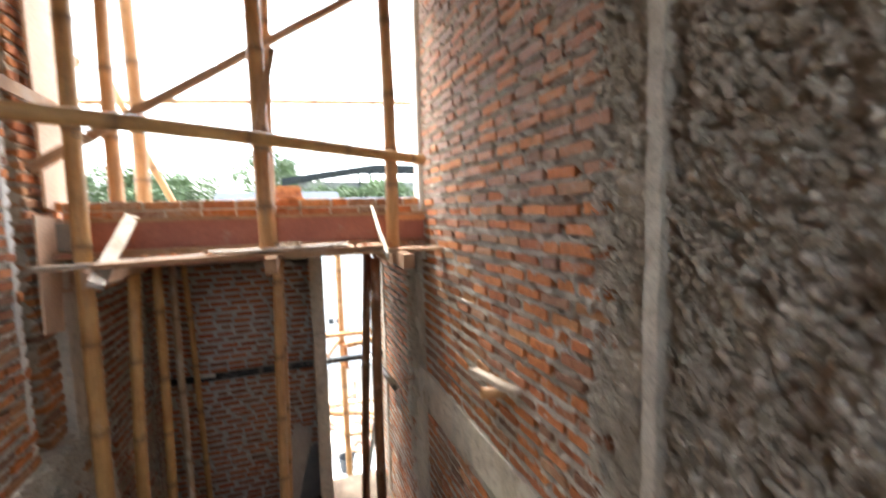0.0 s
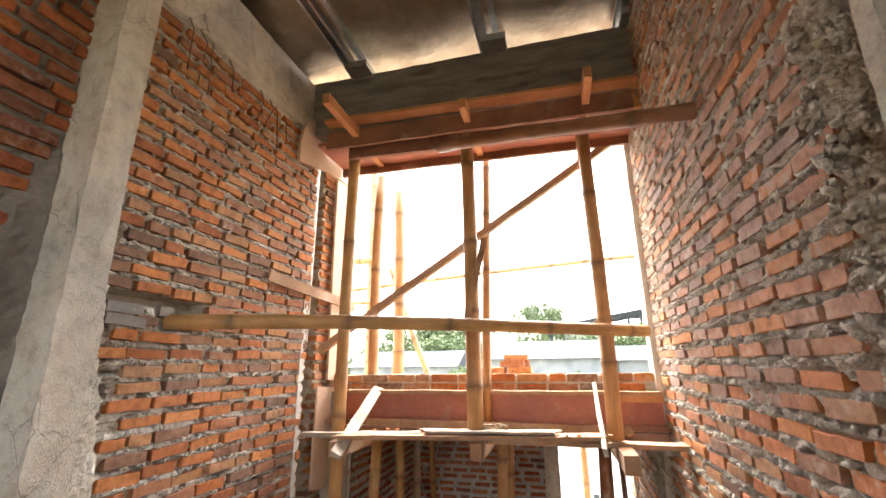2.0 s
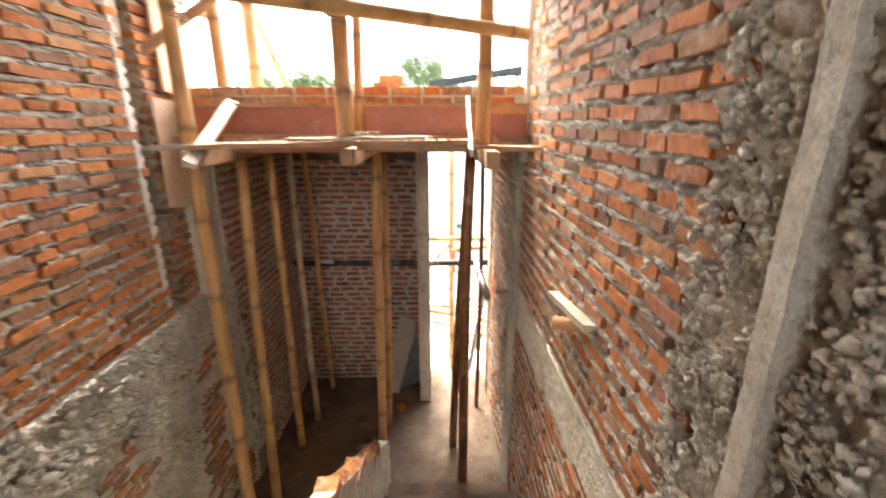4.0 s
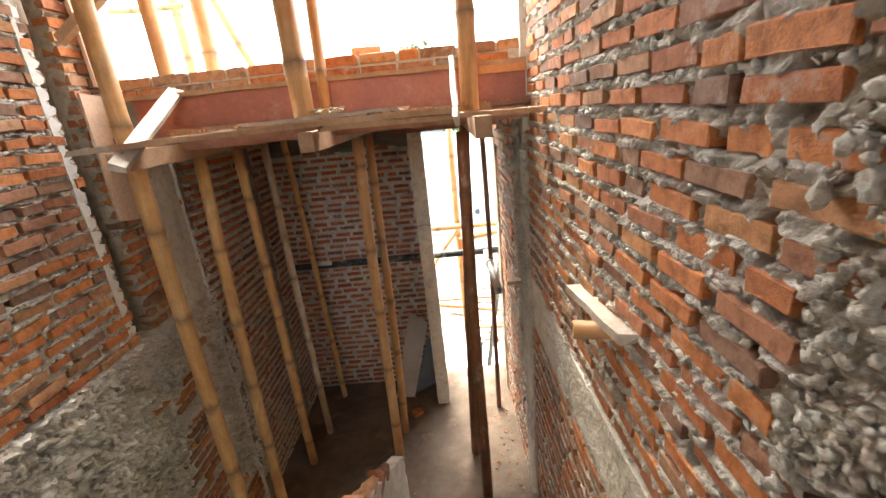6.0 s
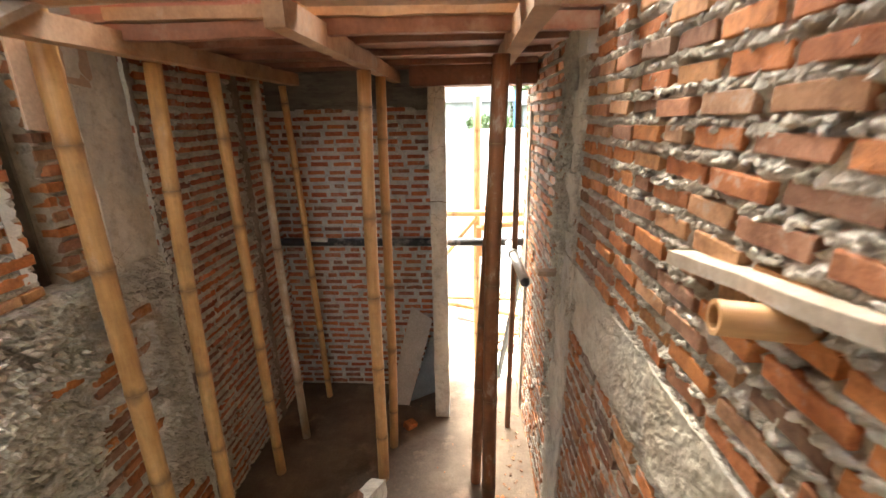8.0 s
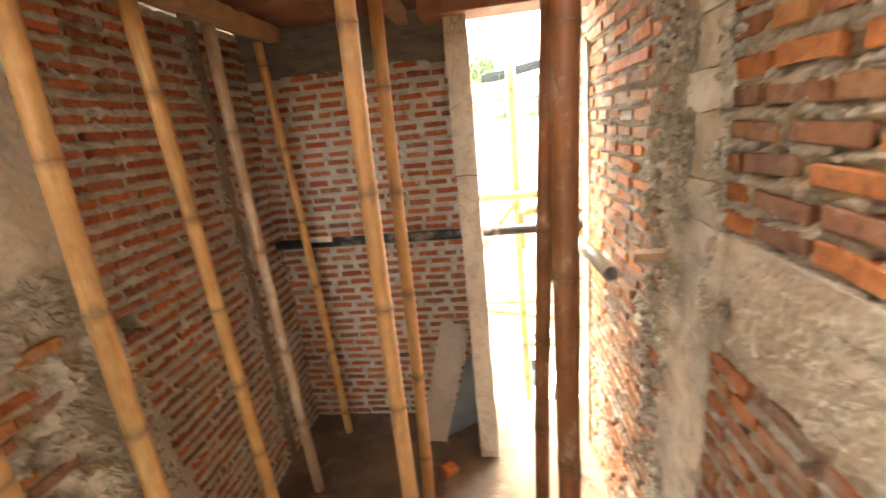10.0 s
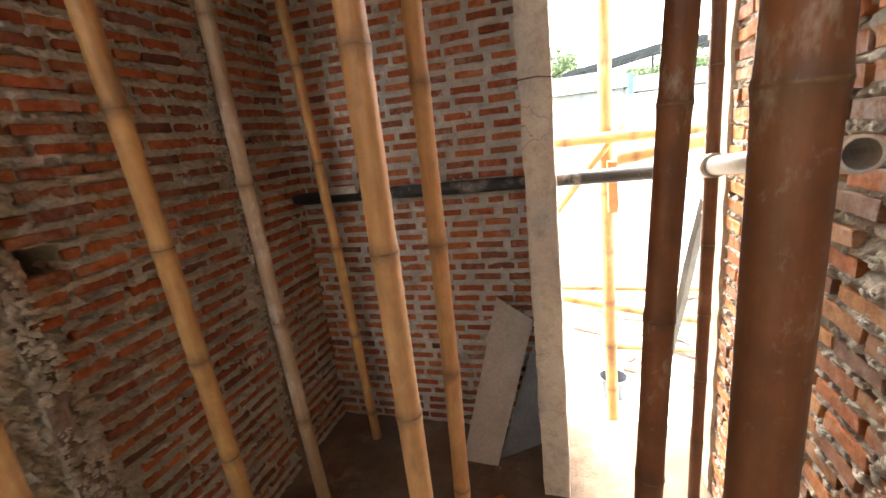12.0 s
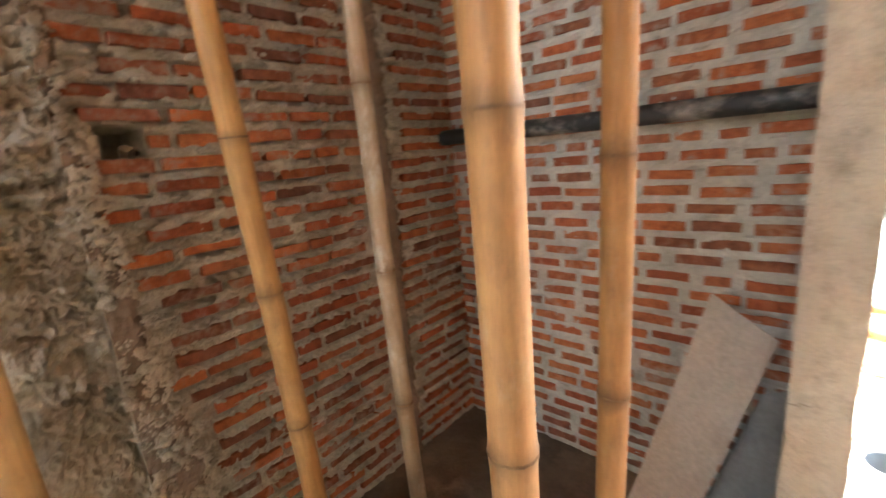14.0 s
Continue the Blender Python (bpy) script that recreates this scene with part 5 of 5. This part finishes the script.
for i in range(n):
    for j in range(n):
        bm.faces.new((g[i, j], g[i + 1, j], g[i + 1, j + 1], g[i, j + 1]))
tagged(part("pavement_yard", bm, M_SAND), "pale sandy building yard scattered with timber", "yard", kind="structure")

scaffold = thing("scaffold", "outdoor bamboo scaffold beyond the doorway and the upper opening", "scaffold")
for name, p0, p1, r in (("upright", (0.76, 5.5, -1.95), (0.71, 5.5, 2.75), 0.04), ("upright", (2.4, 5.6, -1.95), (2.4, 5.6, 5.4), 0.04),
                        ("rail", (-1.6, 5.42, 1.62), (2.6, 5.4, 1.62), 0.035), ("rail", (0.75, 5.3, 1.52), (2.6, 5.2, 1.75), 0.04), ("rail", (-1.6, 5.55, 0.7), (2.6, 5.5, 0.65), 0.02),
                        ("rail", (0.4, 5.6, 0.56), (2.4, 5.9, 0.1), 0.03), ("rail", (0.68, 5.58, 0.2), (2.45, 5.62, 0.12), 0.025), ("rail", (-2.2, 5.5, 4.35), (2.6, 5.5, 4.62), 0.03), ("brace", (0.0, 5.5, 0.7), (0.8, 5.45, 1.7), 0.025),
                        ("brace", (-0.76, 4.5, 3.15), (-1.25, 4.52, 4.4), 0.03), ("upright", (-1.95, 5.5, -1.95), (-1.93, 5.5, 6.2), 0.05), ("rail", (-2.8, 5.42, 4.8), (-1.75, 5.42, 4.75), 0.06), ("rail", (-2.8, 5.4, 4.2), (-1.8, 5.4, 4.15), 0.03)):
    bamboo(name, p0, p1, r, M_BAMBOO_TAN, "", parent=scaffold)
beam_between("wedge_board", (0.735, 5.4, 1.2), (0.735, 5.4, 1.5), 0.05, 0.12, M_WOOD_ORANGE, "", "", parent=scaffold, roll=90)
beam_between("leaning_strut", (1.15, 5.1, 1.3), (0.93, 5.35, -0.4), 0.055, 0.03, M_STRUT, "grey timber strut leaning outside the doorway", "strut")
solid("mixing_table", (0.55, 6.6, -1.2), (1.6, 7.4, -1.16), M_WHITE, "white board platform in the sunlit yard", "platform")
for x in (0.65, 1.5):
    for y in (6.7, 7.3):
        solid("leg", (x - 0.03, y - 0.03, -1.97), (x + 0.03, y + 0.03, -1.2), M_WOOD, "", "", parent=bpy.data.objects["mixing_table"])
bm = bmesh.new()
bmesh.ops.create_cone(bm, cap_ends=False, segments=20, radius1=0.11, radius2=0.14, depth=0.24)
bmesh.ops.translate(bm, vec=(0.85, 7.0, -1.04), verts=bm.verts)
bmesh.ops.solidify(bm, geom=bm.faces[:], thickness=0.006)
tagged(part("bucket", bm, M_BLACK), "black builder's bucket on the white platform", "bucket")
tube("handle", [(0.71, 7.0, -0.93), (0.73, 7.0, -0.84), (0.85, 7.0, -0.78), (0.97, 7.0, -0.84), (0.99, 7.0, -0.93)], 0.005, M_BLACK, bpy.data.objects["bucket"])
rr = random.Random(31)
for i in range(46):
    x, y = rr.uniform(0.8, 4.2), rr.uniform(7.6, 11.5)
    a = rr.uniform(0, 3.1)
    L = rr.uniform(0.3, 1.5)
    beam_between("scrap_timber", (x, y, -1.93), (x + L * math.cos(a), y + L * math.sin(a), -1.9 + rr.uniform(0, 0.15)), rr.uniform(0.05, 0.14), 0.03, rr.choice((M_WOOD_PALE, M_WOOD, M_WOOD_RED, M_WOOD_ORANGE)), "scrap timber board lying in the yard", "scrap board", group="scrap boards")

yard_wall = thing("yard_wall", "white plastered house wall across the yard", "house")
solid("wall", (-8, 14.0, -1.98), (9, 14.3, 2.2), M_WHITE, "", "", parent=yard_wall, bevel=0.02)
for x in (1.18, 1.42):
    solid("vent", (x, 13.97, -0.42), (x + 0.16, 13.998, -0.25), M_BLACK, "", "", parent=yard_wall)


tangle = random.Random(8)
for q in range(7):
    c = Vector((0.1 + tangle.uniform(-0.05, 0.08), 2.68, 2.975))
    pts = [c + Vector((0.035 * math.sin(k * 0.9 + q), 0.03 * math.cos(k * 1.1 + q * 2), 0.018 + 0.016 * math.sin(k * 0.7 + q))) for k in range(14)]
    tube("straw_strand", pts, 0.0025, M_ROPE, sides=5, label="dry fibre strand tangled on the scaffold plank", category="fibre", group="fibre tangle")
for q in range(40):
    ob = new("mortar_crumb", DUSTY_BRICKS.meshes[q % 14])
    sz = tangle.uniform(0.008, 0.02)
    ob.matrix_basis = Matrix.LocRotScale((tangle.uniform(-0.6, 1.0), 2.66 + tangle.uniform(-0.04, 0.04), 2.968), Euler((0, 0, tangle.uniform(0, 6))), (sz * 1.5, sz, sz * 0.6))
    tagged(ob, "crumb of dry mortar on the scaffold plank", "rubble", "mortar crumbs")


def hall_roof(name, x0, x1, y, z, label):
    """A large open hall: steel roof grid rising from its low corner to a ridge, on posts, with a pale end wall."""
    top = thing(name, label, "hall")
    ridge, rise, depth, rows, n = 16.0, 2.6, 14.0, 8, 10

    def height(x):
        return z + rise * min(1.0, (x - x0) / (ridge - x0))

    for j in range(rows):
        yy = y + depth * j / (rows - 1)
        beam_between("purlin", (x0, yy, height(x0)), (ridge, yy, height(ridge)), 0.3, 0.42 if j else 0.6, M_TRUSS, "", "", parent=top)
        beam_between("purlin", (ridge, yy, height(ridge)), (x1, yy, height(x1)), 0.3, 0.42 if j else 0.6, M_TRUSS, "", "", parent=top)
    for i in range(n + 1):
        x = x0 + (x1 - x0) * i / n
        beam_between("rafter", (x, y, height(x) - 0.1), (x, y + depth, height(x) - 0.1), 0.3, 0.4, M_TRUSS, "", "", parent=top)
    for x in (x0 + 0.2, (x0 + x1) / 2, x1 - 0.2):
        for yy in (y + 0.2, y + depth - 0.2):
            bm = bmesh.new()
            add_box(bm, (x - 0.22, yy - 0.22, -1.97), (x + 0.22, yy + 0.22, height(x) - 0.2), 0.03)
            part("post", bm, M_TRUSS, top)
    bm = bmesh.new()
    add_box(bm, (x0 + 3.0, y + depth + 0.4, -1.97), (x1, y + depth + 0.8, z + 0.6), 0.05)
    part("end_wall", bm, M_HOUSE, top, "pale grey end wall")


hall_roof("steel_roofed_hall", -0.6, 32.0, 84.0, 9.6, "open hall with a dark steel roof frame and grey end wall")


def house(x, y, w, d, h, roof_mat, wall_mat, label):
    top = thing("distant_house", label, "house", "distant houses")
    solid("wall", (x, y, -1.98), (x + w, y + d, h), wall_mat, "", "", parent=top, bevel=0.02)
    bm = bmesh.new()
    pts = [(x - 0.4, y - 0.4, h), (x + w + 0.4, y - 0.4, h), (x + w + 0.4, y + d / 2, h + d * 0.22), (x - 0.4, y + d / 2, h + d * 0.22), (x - 0.4, y + d + 0.4, h), (x + w + 0.4, y + d + 0.4, h)]
    v = [bm.verts.new(p) for p in pts]
    for f in ((0, 1, 2, 3), (3, 2, 5, 4), (0, 3, 4), (1, 5, 2), (0, 4, 5, 1)):
        bm.faces.new([v[i] for i in f])
    part("roof", bm, roof_mat, top)
    k = 0
    while 1.0 + k * 3.0 < w - 1:
        solid("window", (x + 1.0 + k * 3.0, y - 0.04, h - 2.2), (x + 2.2 + k * 3.0, y + 0.02, h - 1.0), M_SHEET_G, "", "", parent=top, bevel=0.01)
        k += 1


house(-5, 36, 9, 7, 3.6, M_ROOFTILE, M_HOUSE, "low white house with a grey sheet roof")
house(5.5, 40, 9, 6, 3.4, M_ROOFTILE, M_HOUSE, "low pale house with a grey sheet roof")
house(-22, 45, 12, 8, 3.0, M_ROOFTILE, M_HOUSE, "long low pale house far off")
solid("blue_post", (4.1, 34.0, -1.98), (4.4, 34.3, 4.3), M_BLUE, "blue painted post by the distant house", "post")


def tree(x, y, h, r, seed):
    top = thing("tree", "leafy green tree beyond the yard", "tree", "distant trees")
    rr = random.Random(seed)
    bm = bmesh.new()
    base = Vector((x, y, -1.98))
    limbs = [(base, base + Vector((0, 0, h * 0.55)), 0.22, 0.12)]
    for _ in range(6):
        a = rr.uniform(0, 6.3)
        p = base + Vector((0, 0, h * rr.uniform(0.35, 0.55)))
        limbs.append((p, p + Vector((math.cos(a) * r * 0.7, math.sin(a) * r * 0.7, h * rr.uniform(0.15, 0.3))), 0.1, 0.03))
    for p, q, ra, rb in limbs:
        rot = (q - p).to_track_quat("Z", "Y")
        rings = [[bm.verts.new(c + rot @ Vector((rad * math.cos(k * 1.0472), rad * math.sin(k * 1.0472), 0))) for k in range(6)] for c, rad in ((p, ra), (q, rb))]
        for k in range(6):
            bm.faces.new((rings[0][k], rings[0][(k + 1) % 6], rings[1][(k + 1) % 6], rings[1][k]))
    part("trunk", bm, M_TRUNK, top)
    verts, faces = [], []
    blobs = [(base + Vector((rr.gauss(0, r * 0.45), rr.gauss(0, r * 0.45), h * rr.uniform(0.5, 0.95))), r * rr.uniform(0.22, 0.42)) for _ in range(34)]
    for c, rad in blobs:
        for _ in range(190):
            d = Vector((rr.gauss(0, 1), rr.gauss(0, 1), rr.gauss(0, 0.8)))
            d = d.normalized() * rad * rr.uniform(0.55, 1.1)
            p = c + d
            s = rr.uniform(0.1, 0.22) * max(1.0, r / 3.2)
            u = Vector((rr.gauss(0, 1), rr.gauss(0, 1), rr.gauss(0, 1))).normalized()
            w = u.cross(Vector((rr.gauss(0, 1), rr.gauss(0, 1), rr.gauss(0, 1)))).normalized()
            k = len(verts)
            verts += [p + u * s, p + w * s * 0.5, p - u * s, p - w * s * 0.5]
            faces.append((k, k + 1, k + 2, k + 3))
    me = bpy.data.meshes.new("mesh")
    me.from_pydata([tuple(v) for v in verts], [], faces)
    me.materials.append(M_LEAF)
    crown = new("crown", me)
    crown.parent = top


for i, (x, y, h, r) in enumerate(((-2.2, 108, 19.5, 6.8), (5.5, 108, 13.5, 5.5), (2.3, 33, 4.4, 1.5), (6.6, 32, 4.2, 1.8), (-6.5, 33, 4.8, 2.4), (-2.5, 58, 8.0, 3.6), (-14, 52, 8.0, 4.0), (-12.5, 60, 10.5, 4.4), (12, 60, 9.0, 4.5), (-18.5, 60, 10.8, 4.6), (5, 62, 8.5, 4.0), (-3, 64, 7.5, 3.6), (18, 66, 8.5, 4.2), (-27, 62, 8.0, 4.2))):
    tree(x, y, h, r, 100 + i)

lay_bricks()
